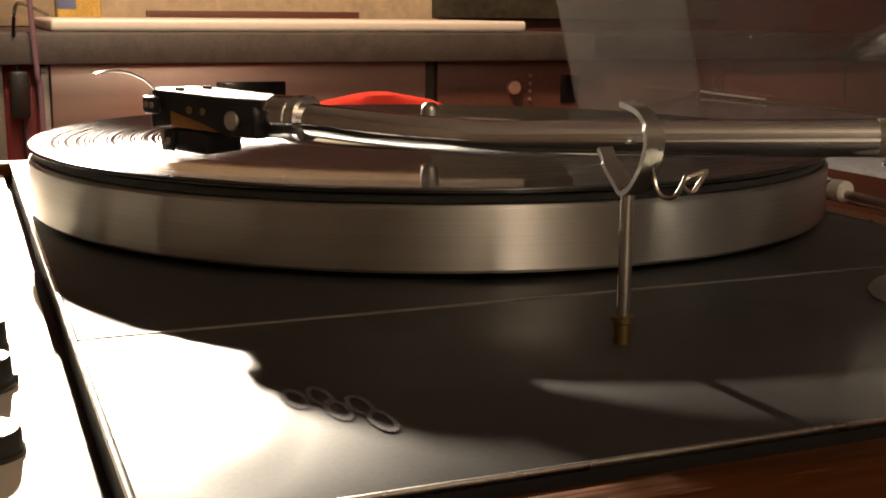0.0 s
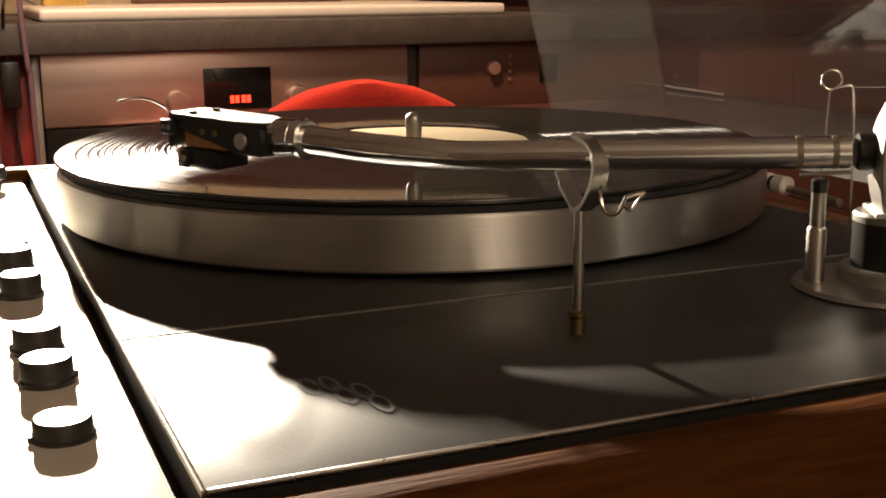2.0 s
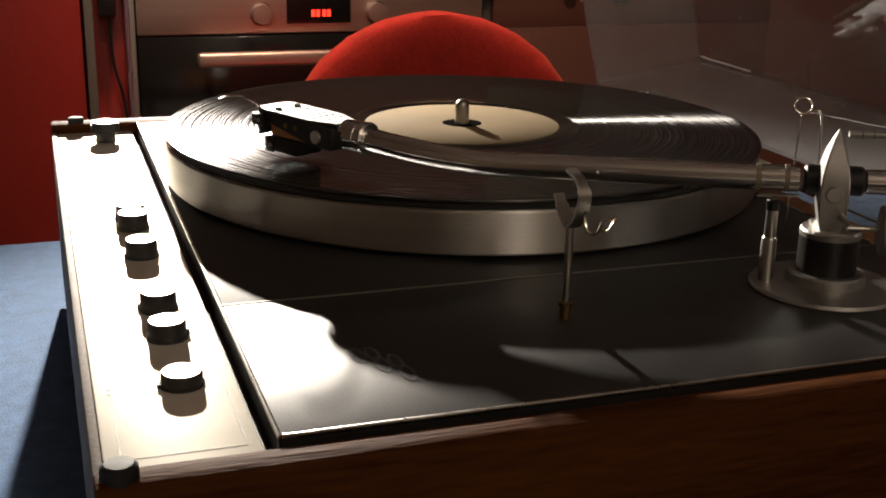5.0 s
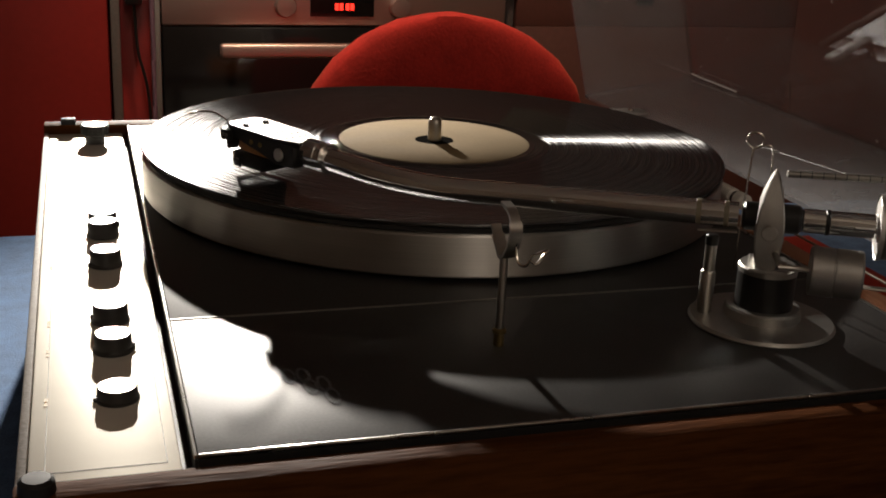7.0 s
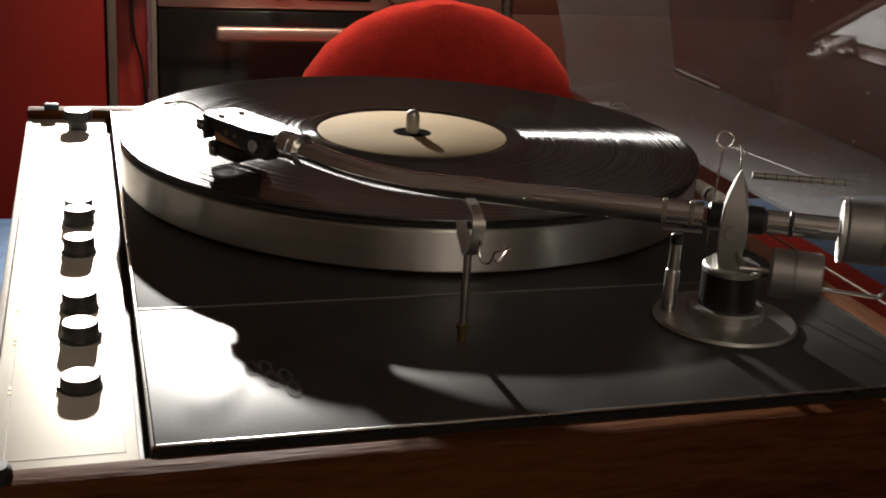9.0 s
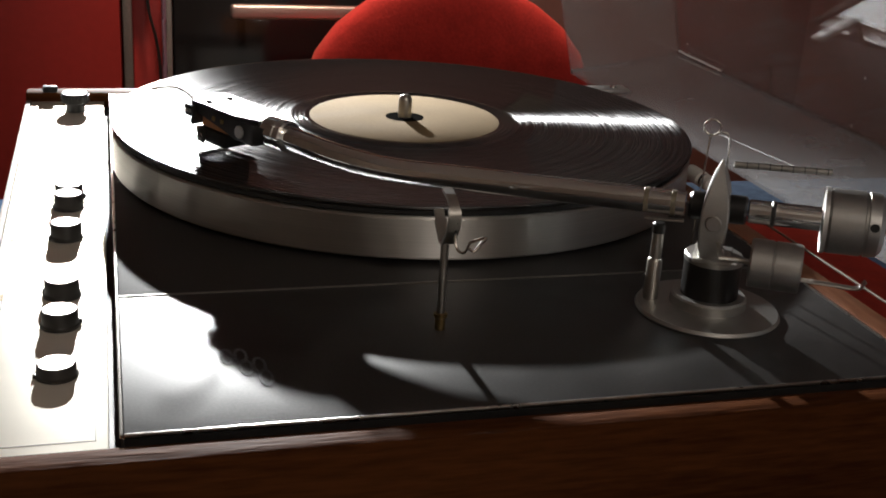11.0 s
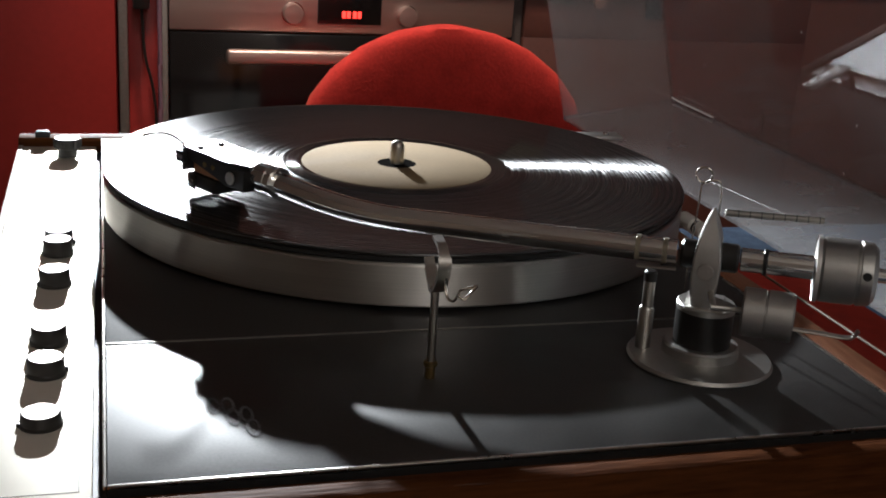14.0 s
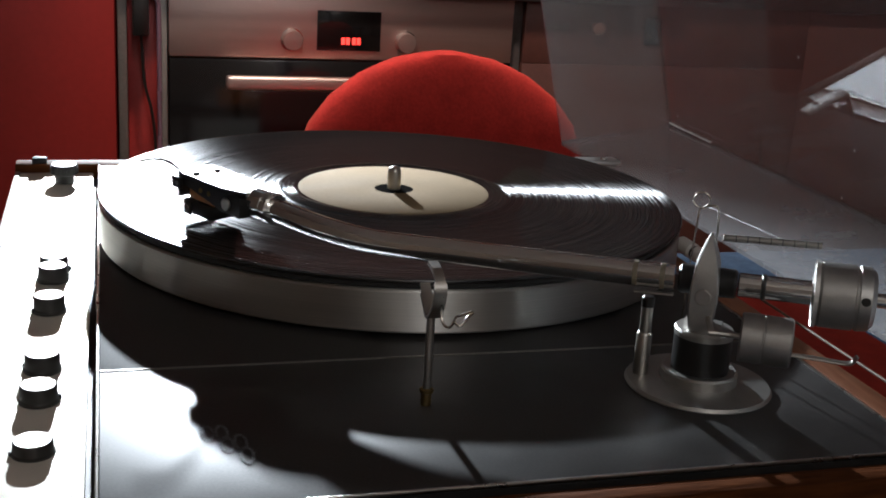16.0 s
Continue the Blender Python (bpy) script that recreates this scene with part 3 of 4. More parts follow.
def tonearm(t):
    bend = [arm_at(0.0), arm_at(-0.03), arm_at(-0.06), arm_at(-0.09), arm_at(-0.116), (-0.0475, -0.1305, 0.0396), (-0.0585, -0.1185, 0.0402), (-0.0682, -0.1045, 0.0408), HEAD_A]
    a = part("tonearm", sweep(B(), smooth_path(bend, 8), 0.0050, segments=28), MAT_CHROME, t, "chrome tonearm tube with a bent end")
    # shell: collar, plate with holes, side walls, cartridge
    def head(bm, profile, s0):
        return lathe(bm, profile, along(HEAD_A + HEAD_D * s0, HEAD_A + HEAD_D * (s0 + 1)), 32)
    part("ring", head(B(), [(0.0046, -0.0058), (0.0062, -0.0058), (0.0070, -0.0050), (0.0070, -0.0034), (0.0066, -0.0030), (0.0068, -0.0026), (0.0068, -0.0012), (0.0062, -0.0009), (0.0046, -0.0009)], 0), MAT_CHROME, a, "ridged locking ring")
    part("collar", head(B(), [(0, -0.0008), (0.0062, -0.0008), (0.0066, -0.0004), (0.0066, 0.0076), (0.0061, 0.008), (0, 0.008)], 0), MAT_CHROME, a, "chrome locking collar")
    headshell(a)
    # pivot: base disc, collar, black column, cap, fork plates and block
    c = Matrix.Translation((0.0752, -0.2068, 0))
    part("base_disc", lathe(B(), [(0, 0), (0.0280, 0), (0.0285, 0.0006), (0.0276, 0.0018), (0.0150, 0.0030), (0.0148, 0.0064), (0.0140, 0.0072), (0, 0.0072)], c, 72), MAT_CAST, a, "round grey metal base")
    part("set_screw", rod(B(), (0.0700, -0.2195, 0.0050), (0.0696, -0.2205, 0.0050), 0.0011, 12), MAT_BLACK, a)
    part("column", lathe(B(), [(0, 0.0072), (0.0112, 0.0072), (0.0112, 0.0212), (0, 0.0212)], c, 48), MAT_BLACK, a, "black column")
    part("column_cap", lathe(B(), [(0, 0.0212), (0.0114, 0.0212), (0.0114, 0.0232), (0.0108, 0.0240), (0, 0.0241)], c, 48), MAT_CAST, a)
    across = Vector((ARM_D.y, -ARM_D.x, 0)).normalized()   # towards the camera's side
    flat = Vector((ARM_D.x, ARM_D.y, 0)).normalized()
    part("pivot_housing", fork(Vector((0.0738, -0.2058, 0)), flat, across), MAT_CAST, a, "pointed grey metal pivot housing")
    o = Vector((0.0738, -0.2058, 0.0)) + across * 0.0139
    part("pivot_screw", rod(B(), o + Vector((0, 0, 0.0402)), o + across * 0.0009 + Vector((0, 0, 0.0402)), 0.0031, 24), MAT_SATIN, a, "slotted steel screw")
    part("fork_foot", prism(B(), [(-0.0062, -0.0050), (0.0085, -0.0050), (0.0085, 0.0150), (-0.0062, 0.0150)], 0.0016, Matrix(((flat.x, across.x, 0, 0.0738), (flat.y, across.y, 0, -0.2058), (0, 0, 1, 0.0242), (0, 0, 0, 1))), 0.0004), MAT_CAST, a)
    part("pivot_block", rod(B(), arm_at(0.0015), arm_at(0.0235), 0.0056, 28, 0.001), MAT_BLACK, a, "black pivot block")
    part("pivot_axle", rod(B(), Vector((0.0738, -0.2058, 0.0402)) - across * 0.0114, Vector((0.0738, -0.2058, 0.0402)) + across * 0.0114, 0.0018, 16), MAT_SATIN, a)
    part("rear_tube", rod(B(), arm_at(0.0237), arm_at(0.0511), 0.0046, 28), MAT_CHROME, a)
    part("rear_ring", rod(B(), arm_at(0.0320), arm_at(0.0342), 0.0050, 28), MAT_BLACK, a)
    part("rear_stub", rod(B(), arm_at(0.0730), arm_at(0.098), 0.0027, 20), MAT_CHROME, a)
    w = B()
    lathe(w, [(0, 0), (0.0112, 0), (0.0123, 0.0011), (0.0123, 0.0128), (0.0117, 0.0132), (0.0117, 0.0140), (0.0123, 0.0144), (0.0119, 0.0185), (0.0098, 0.0203), (0, 0.0205)], along(arm_at(0.0527), arm_at(0.2)), 48)
    cw = part("counterweight", w, MAT_CAST, a, "grey metal counterweight")
    part("flange", rod(B(), arm_at(0.0512), arm_at(0.0526), 0.0126, 40), MAT_SILVER, cw, "polished flange")
    k = arm_at(0.0690) + across * 0.0117 + Vector((0, 0, 0.0025))
    part("set_screw", rod(B(), k, k + across * 0.0005, 0.0017, 16), MAT_BLACK, cw)
    # low side weight on its rod and the flat lever behind it
    s0, s1 = Vector((0.0722, -0.2372, 0.0322)), Vector((0.0722, -0.2372, 0.0322)) + flat * 0.0182
    w = B()
    lathe(w, [(0, 0), (0.0084, 0), (0.0090, 0.0006), (0.0090, 0.0078), (0.0086, 0.0081), (0.0086, 0.0085), (0.0090, 0.0088), (0.0090, 0.0176), (0.0084, 0.0182), (0, 0.0182)], along(s0, s1), 40)
    part("side_weight", w, MAT_CAST, a, "grey cylindrical side weight")
    part("side_rod", sweep(B(), smooth_path([s0 - flat * 0.011 + across * 0.001, s0 - flat * 0.004, s0 + flat * 0.001], 5), 0.0011, segments=12), MAT_SATIN, a)
    part("rod_arm", sweep(B(), [s0 - flat * 0.010 + across * 0.001, Vector((0.0690, -0.2200, 0.0322)), Vector((0.0738, -0.2080, 0.0322))], 0.0012, segments=12), MAT_SATIN, a)
    e = s1 + Vector((0, 0, -0.004))
    part("side_lever", sweep(B(), smooth_path([e - flat * 0.002, e + flat * 0.010, e + flat * 0.020, e + flat * 0.0225 + Vector((0, 0, 0.003))], 6), 0.0016, 0.0007, 12), MAT_SATIN, a, "flat nickel lever")
    # lift post beside the column
    c = Matrix.Translation((0.0548, -0.1975, 0))
    part("lift_post", lathe(B(), [(0, 0.0022), (0.0030, 0.0022), (0.0030, 0.0185), (0.0026, 0.0192), (0.0023, 0.0195), (0.0023, 0.0300), (0, 0.0300)], c, 28), MAT_SATIN, a, "nickel lift post")
    part("lift_tip", lathe(B(), [(0, 0.0300), (0.0025, 0.0300), (0.0026, 0.0335), (0.0018, 0.0342), (0, 0.0342)], c, 24), MAT_BLACK, a)
    part("lift_bar", sweep(B(), [Vector((0.0548, -0.1975, 0.0354)) - flat * 0.006, Vector((0.0548, -0.1975, 0.0362)) + flat * 0.009], 0.0016, 0.0006, 10), MAT_SATIN, a)
    part("arm_sleeve", rod(B(), arm_at(-0.0165), arm_at(-0.0135), 0.0051, 24), MAT_TAPE, a)
    part("arm_sleeve", rod(B(), arm_at(-0.0060), arm_at(-0.0030), 0.0051, 24), MAT_TAPE, a)
    # ribbed rod, thread and ring of the anti-skating weight
    r0, r1 = Vector((0.0775, -0.2075, 0.0602)), Vector((0.1118, -0.2205, 0.0602))
    rb = part("ribbed_rod", rod(B(), r0, r1, 0.0013, 14), MAT_GUN, a, "notched dark grey rod")
    for i in range(8):
        q = r0 + (r1 - r0) * (0.12 + 0.118 * i)
        part("notch", rod(B(), q, q + (r1 - r0).normalized() * 0.0006, 0.00138, 14), MAT_BLACK, rb)
    ring = [Vector((0.0990 + 0.0030 * math.cos(u), -0.1490 - 0.0018 * math.cos(u), 0.0590 + 0.0034 * math.sin(u))) for u in [2 * math.pi * k / 22 - 1.2 for k in range(23)]]
    part("wire_ring", sweep(B(), [Vector((0.0968, -0.1485, 0.0)), Vector((0.0975, -0.1486, 0.03)), Vector((0.0985, -0.1489, 0.0548))] + ring[2:] + smooth_path([(0.1010, -0.1502, 0.0562), (0.1035, -0.1520, 0.0572), (0.1052, -0.1530, 0.0555), (0.1060, -0.1535, 0.0450), (0.1075, -0.1540, 0.0)], 5), 0.00042, segments=8), MAT_WIRE, a, "bent wire thread guide")
    part("thread", sweep(B(), [Vector((0.1010, -0.1502, 0.0565)), r0 + (r1 - r0) * 0.60 + Vector((0, 0, 0.0012))], 0.00010, segments=6), MAT_CABLE, a)


def fork(o, flat, across):
    """A leaf-shaped upright, pointed at the top, with a round notch on its far side where the arm passes."""
    bm = B()
    rings = []
    n = 40
    for i in range(n + 1):
        u = i / n
        z = 0.0258 + 0.0372 * u
        wf = max(0.0003, 0.0053 * math.sin(math.pi * (0.22 + 0.78 * u)) ** 0.8) if u < 1 else 0.0003
        a1 = 0.0139 * (1 - (2.0 * (u - 0.45)) ** 4 * 0.10) if u < 0.45 else 0.0139 - 0.0085 * ((u - 0.45) / 0.55) ** 1.7
        a0 = -0.0072 + (0.0034 * ((0.45 - u) / 0.45) ** 2 if u < 0.45 else 0.0114 * ((u - 0.45) / 0.55) ** 1.7)
        dz = (z - 0.0412) / 0.0068
        if abs(dz) < 1:
            a0 = max(a0, -0.0072 + 0.0120 * math.sqrt(1 - dz * dz))
        a1 = max(a1, a0 + 0.0008)
        e = min(0.0006, wf * 0.4)
        pts = ((-wf + e, a0), (wf - e, a0), (wf, a0 + e), (wf, a1 - e), (wf - e, a1), (-wf + e, a1), (-wf, a1 - e), (-wf, a0 + e))
        rings.append([bm.verts.new(o + flat * x + across * y + Vector((0, 0, z))) for x, y in pts])
    for p, q in zip(rings, rings[1:]):
        for k in range(8):
            bm.faces.new((p[k], p[(k + 1) % 8], q[(k + 1) % 8], q[k]))
    bm.faces.new(rings[0][::-1])
    bm.faces.new(rings[-1])
    return bm


def headshell(a):
    """A flat perforated plate on a slim frame, with finger lift, screws and cartridge."""
    across = Vector((HEAD_D.y, -HEAD_D.x, 0))          # towards the rear right
    near = -across
    base = HEAD_A + HEAD_D * 0.0080
    def m(z):
        return Matrix(((HEAD_D.x, near.x, 0, base.x), (HEAD_D.y, near.y, 0, base.y), (0.036, 0, 1, z), (0, 0, 0, 1)))
    # outline along the shell (x) and towards the near side (y)
    outline = [(0.0, -0.0060), (0.0, 0.0060), (0.012, 0.0106), (0.041, 0.0106), (0.0450, 0.0092), (0.0464, 0.0070), (0.0464, -0.0070), (0.0450, -0.0092), (0.041, -0.0106), (0.012, -0.0106)]
    holes = [(0.0085 + 0.0052 * i, -0.0057 + 0.0038 * j, 0.0012) for i in range(6) for j in range(4) if not (i == 5 and j in (0, 3))]
    shell = part("headshell", perforated(outline, holes, 0.0016, m(0.0448)), MAT_BLACK, a, "black perforated headshell with a bright top")
    part("top_skin", perforated([(x * 0.985 + 0.0002, y * 0.96) for x, y in outline], holes, 0.0003, m(0.0465)), MAT_SILVER, shell, "bright metal top")
    for s in (1, -1):
        side = [(0.0, 0.0362), (0.012, 0.0352), (0.022, 0.0378), (0.0440, 0.0420), (0.0440, 0.0447), (0.0, 0.0447)]
        y = 0.0088 * s
        mm = m(0) @ Matrix(((1, 0, 0, 0), (0, 0, 1, y - 0.0006), (0, 1, 0, 0), (0, 0, 0, 1)))
        part("side_wall", prism(B(), side, 0.0013, mm), MAT_BLACK, shell)
    part("neck_block", box_at(m(0), 0.0002, 0.0125, -0.0092, 0.0092, 0.0350, 0.0447, 0.0010), MAT_BLACK, shell)
    q = m(0) @ Vector((0.0085, 0.0097, 0.0400))
    part("side_screw", rod(B(), q, q + near * 0.0012, 0.0030, 24), MAT_KNOBTOP, shell, "bright slotted screw")
    for x in (0.0215, 0.0275):
        q = m(0) @ Vector((x, 0.0096, 0.0415))
        part("rivet", rod(B(), q, q + near * 0.0006, 0.0012, 14), MAT_BRASS, shell)
    q = [m(0) @ Vector(v) for v in ((0.0420, 0.0060, 0.0438), (0.0440, 0.0085, 0.0462), (0.0456, 0.0112, 0.0492), (0.0478, 0.0145, 0.0513), (0.0492, 0.0180, 0.0521), (0.0504, 0.0222, 0.0522), (0.0514, 0.0262, 0.0514))]
    part("finger_lift", sweep(B(), smooth_path(q, 6), 0.0017, 0.0004, 10), MAT_CHROME, shell, "curved chrome finger lift")
    part("front_wall", box_at(m(0), 0.0438, 0.0456, -0.0080, 0.0096, 0.0345, 0.0446, 0.0005), MAT_BLACK, shell)
    bracket = part("lift_bracket", box_at(m(0), 0.0400, 0.0466, 0.0098, 0.0124, 0.0392, 0.0446, 0.0010), MAT_BLACK, shell, "black bracket that holds the finger lift")
    for x in (0.0418, 0.0444):
        q = m(0) @ Vector((x, 0.0124, 0.0420))
        part("screw", rod(B(), q, q + near * 0.0005, 0.0010, 12), MAT_SATIN, bracket)
    c = part("cartridge", box_at(m(0), 0.0180, 0.0390, -0.0076, 0.0076, 0.0352, 0.0420, 0.0006), MAT_AMBER, shell, "amber cartridge body")
    part("stylus_holder", box_at(m(0), 0.0225, 0.0405, -0.0080, 0.0080, 0.0278, 0.0346, 0.0012), MAT_BLACK, shell, "black stylus holder")
    guard = part("stylus_guard", box_at(m(0), 0.0406, 0.0424, -0.0078, 0.0088, 0.0272, 0.0342, 0.0005), MAT_CHROME, shell, "bright square stylus guard")
    part("guard_inset", box_at(m(0), 0.0360, 0.0404, 0.0082, 0.0090, 0.0276, 0.0338, 0.0003), MAT_BLACK, guard)
    q = m(0) @ Vector((0.0384, 0.0091, 0.0307))
    part("guard_ring", rod(B(), q, q + near * 0.0004, 0.0013, 18), MAT_CHROME, guard)
    part("stylus", rod(B(), m(0) @ Vector((0.0350, 0, 0.0296)), m(0) @ Vector((0.0370, 0, 0.0263)), 0.0005, 10), MAT_SATIN, shell)
    for s in (1, -1):
        q = m(0) @ Vector((0.0360, 0.0058 * s, 0.0466))
        part("mounting_screw", rod(B(), q, q + Vector((0, 0, 0.0011)), 0.0015, 14), MAT_BLACK, shell)


def box_at(m, x0, x1, y0, y1, z0, z1, bevel):
    bm = box(B(), x0, x1, y0, y1, z0, z1, bevel)
    for v in bm.verts:
        v.co = m @ v.co
    return bm


def perforated(outline, holes, thickness, m):
    """A plate with round holes right through it."""
    bm = B()
    loops = [[Vector((x, y, 0)) for x, y in outline]]
    for x, y, r in holes:
        loops.append([Vector((x + r * math.cos(2 * math.pi * k / 14), y + r * math.sin(2 * math.pi * k / 14), 0)) for k in range(14)])
    edges = []
    for loop in loops:
        vs = [bm.verts.new(v) for v in loop]
        edges += [bm.edges.new((vs[i], vs[(i + 1) % len(vs)])) for i in range(len(vs))]
    bmesh.ops.triangle_fill(bm, edges=edges, use_beauty=True)
    r = bmesh.ops.extrude_face_region(bm, geom=list(bm.faces))
    for v in r["geom"]:
        if isinstance(v, bmesh.types.BMVert):
            v.co.z += thickness
    for v in bm.verts:
        v.co = m @ v.co
    return bm


def dust_cover(t):
    """The clear lid, swung up on the right: its side lies level, its top stands nearly upright."""
    h = Vector((0.1655, 0, 0.0100))
    u = Vector((0.988, 0, 0.153))      # across the lid's depth
    v = Vector((-0.242, 0, 0.970))     # up the lid's width
    depth, wide, y0, y1 = 0.083, 0.345, -0.290, 0.181
    th = 0.003
    def slab(a, b, c, n):
        """A pane on the corner a, with edges b and c and depth n."""
        bm = B()
        low = [bm.verts.new(p) for p in (a, a + b, a + b + c, a + c)]
        high = [bm.verts.new(p + n) for p in (a, a + b, a + b + c, a + c)]
        fs = [bm.faces.new(low[::-1]), bm.faces.new(high)]
        for i in range(4):
            fs.append(bm.faces.new((low[i], low[(i + 1) % 4], high[(i + 1) % 4], high[i])))
        return bm
    Y = Vector((0, 1, 0))
    lid = part("dust_cover", slab(h + u * depth + Y * y0, v * wide, Y * (y1 - y0), u * th), MAT_LID, t, "clear acrylic lid standing open")
    a = h + Y * (y1 - th)
    panes = [part("end_pane", slab(a + v * th, u * (depth - 0.0004), v * (wide - th), Y * th), MAT_ACRYLIC, lid, "clear acrylic end of the lid"),
             part("end_pane", slab(h + Y * y0 + v * th, u * (depth - 0.0004), v * (wide - th), Y * th), MAT_ACRYLIC, lid),
             part("low_pane", slab(h + Y * y0, u * (depth - 0.0004), Y * (y1 - y0), v * (th - 0.0004)), MAT_DUSTY, lid, "dusty acrylic side of the lid"),
             part("high_pane", slab(h + Y * (y0 + th) + v * (wide - th), u * (depth - 0.0004), Y * (y1 - y0 - 2 * th), v * th), MAT_ACRYLIC, lid)]
    for p in panes + [lid]:
        p.visible_shadow = False
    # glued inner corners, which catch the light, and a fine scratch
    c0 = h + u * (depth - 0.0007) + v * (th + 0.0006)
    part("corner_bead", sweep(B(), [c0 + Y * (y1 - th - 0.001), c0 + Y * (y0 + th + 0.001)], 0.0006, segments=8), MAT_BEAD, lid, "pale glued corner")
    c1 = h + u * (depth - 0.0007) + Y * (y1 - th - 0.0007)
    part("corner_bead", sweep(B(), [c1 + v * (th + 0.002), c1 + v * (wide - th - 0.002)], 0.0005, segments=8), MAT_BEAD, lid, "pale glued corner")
    # lamplight on the rear end of the corner, put in as pale strips
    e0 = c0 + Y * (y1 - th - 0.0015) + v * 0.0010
    part("corner_glint", sweep(B(), [e0 + v * 0.0006, e0 - Y * 0.012, e0 - Y * 0.030, e0 - Y * 0.062 - v * 0.0003], 0.0008, 0.0006, segments=8), MAT_WHITE, lid, "lamplight on the lid's corner, set in as a white strip")
    part("corner_glint", sweep(B(), [e0 + v * 0.0004, e0 - u * 0.004 - Y * 0.001, e0 - u * 0.010 - Y * 0.003], 0.0004, segments=8), MAT_BEAD, lid)
    q = h + u * (depth - 0.0003) + Y * 0.0495
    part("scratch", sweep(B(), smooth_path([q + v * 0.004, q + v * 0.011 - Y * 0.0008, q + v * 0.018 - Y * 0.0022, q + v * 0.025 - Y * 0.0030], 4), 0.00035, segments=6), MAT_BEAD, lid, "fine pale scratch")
    # dust specks and hair scratches on the inside of the lid
    rnd = random.Random(7)
    for i in range(16):
        p = h + u * (depth - 0.0003) + Y * rnd.uniform(y0 + 0.05, y1 - 0.01) + v * (0.004 + 0.20 * rnd.random() ** 1.5)
        r = rnd.uniform(0.00014, 0.00032)
        part("dust_speck", sweep(B(), [p, p + v * r * rnd.uniform(1, 8) + Y * r * rnd.uniform(-1, 1)], r * 0.6, segments=5), MAT_WHITE, lid)
    for yy in (0.112,):
        q = Vector((0.156, yy, 0.0145))
        hinge = part("hinge", box(B(), q.x - 0.010, q.x + 0.022, yy - 0.007, yy + 0.007, 0.0135, 0.0158, 0.0009), MAT_SILVER, lid, "small grey hinge plate")
        part("screw", lathe(B(), [(0, 0.0158), (0.0022, 0.0158), (0.0018, 0.0168), (0, 0.0170)], Matrix.Translation((q.x + 0.012, yy, 0)), 16), MAT_CHROME, hinge)
        part("hinge_post", box(B(), q.x - 0.0092, q.x - 0.0060, yy - 0.006, yy + 0.006, -0.02, 0.0136), MAT_SATIN, hinge)
    # the pivot barrel with its black band, and the thin strip along the lid's free edge
    # barrel and collar are silvery metal; the white colour is the lamplight on them
    barrel = part("hinge_barrel", rod(B(), (0.1500, -0.0400, 0.005), (0.1500, -0.0560, 0.005), 0.0043, 24, 0.0012), MAT_WHITE, lid, "metal hinge barrel, coloured white for the lamplight on it")
    part("band", rod(B(), (0.1500, -0.0561, 0.005), (0.1500, -0.0584, 0.005), 0.0036, 24), MAT_BLACK, barrel)
    part("collar", rod(B(), (0.1500, -0.0585, 0.005), (0.1500, -0.0670, 0.005), 0.0042, 24, 0.001), MAT_WHITE, barrel)
    part("pin", rod(B(), (0.1500, -0.0671, 0.004), (0.1500, -0.1000, 0.003), 0.0018, 16), MAT_SATIN, barrel)
    part("edge_strip", rod(B(), (0.1570, 0.118, -0.0006), (0.1570, -0.286, -0.0006), 0.0006, 12), MAT_EDGE, lid, "thin tan edge strip")


turntable()

# ---- the record on the platter ----
rec = [(0.0036, 0.0245), (0.1478, 0.0245), (0.1500, 0.0248), (0.1506, 0.0254), (0.1502, 0.0261), (0.1488, 0.0263), (0.1465, 0.0259), (0.0600, 0.0258), (0.0585, 0.0260), (0.0578, 0.0260), (0.0575, 0.02615), (0.0572, 0.0260), (0.0556, 0.0260), (0.0553, 0.02615), (0.0550, 0.0260), (0.0532, 0.0260), (0.0529, 0.02615), (0.0526, 0.0260), (0.0506, 0.0260), (0.0036, 0.0260)]
record = thing("vinyl_record", lathe(B(), rec, None, 200), MAT_VINYL, "black vinyl record with a cream label", "record")
part("label", lathe(B(), [(0.0102, 0.02602), (0.0102, 0.0262), (0.0499, 0.0262), (0.0502, 0.02602)], None, 96), MAT_LABEL, record, "plain cream paper label")
part("label_centre", lathe(B(), [(0.0036, 0.02604), (0.0036, 0.0262), (0.0101, 0.0262), (0.0101, 0.02604)], None, 48), MAT_CENTRE, record, "dark printed centre")

# ---- the kitchen behind ----
KY = 1.50


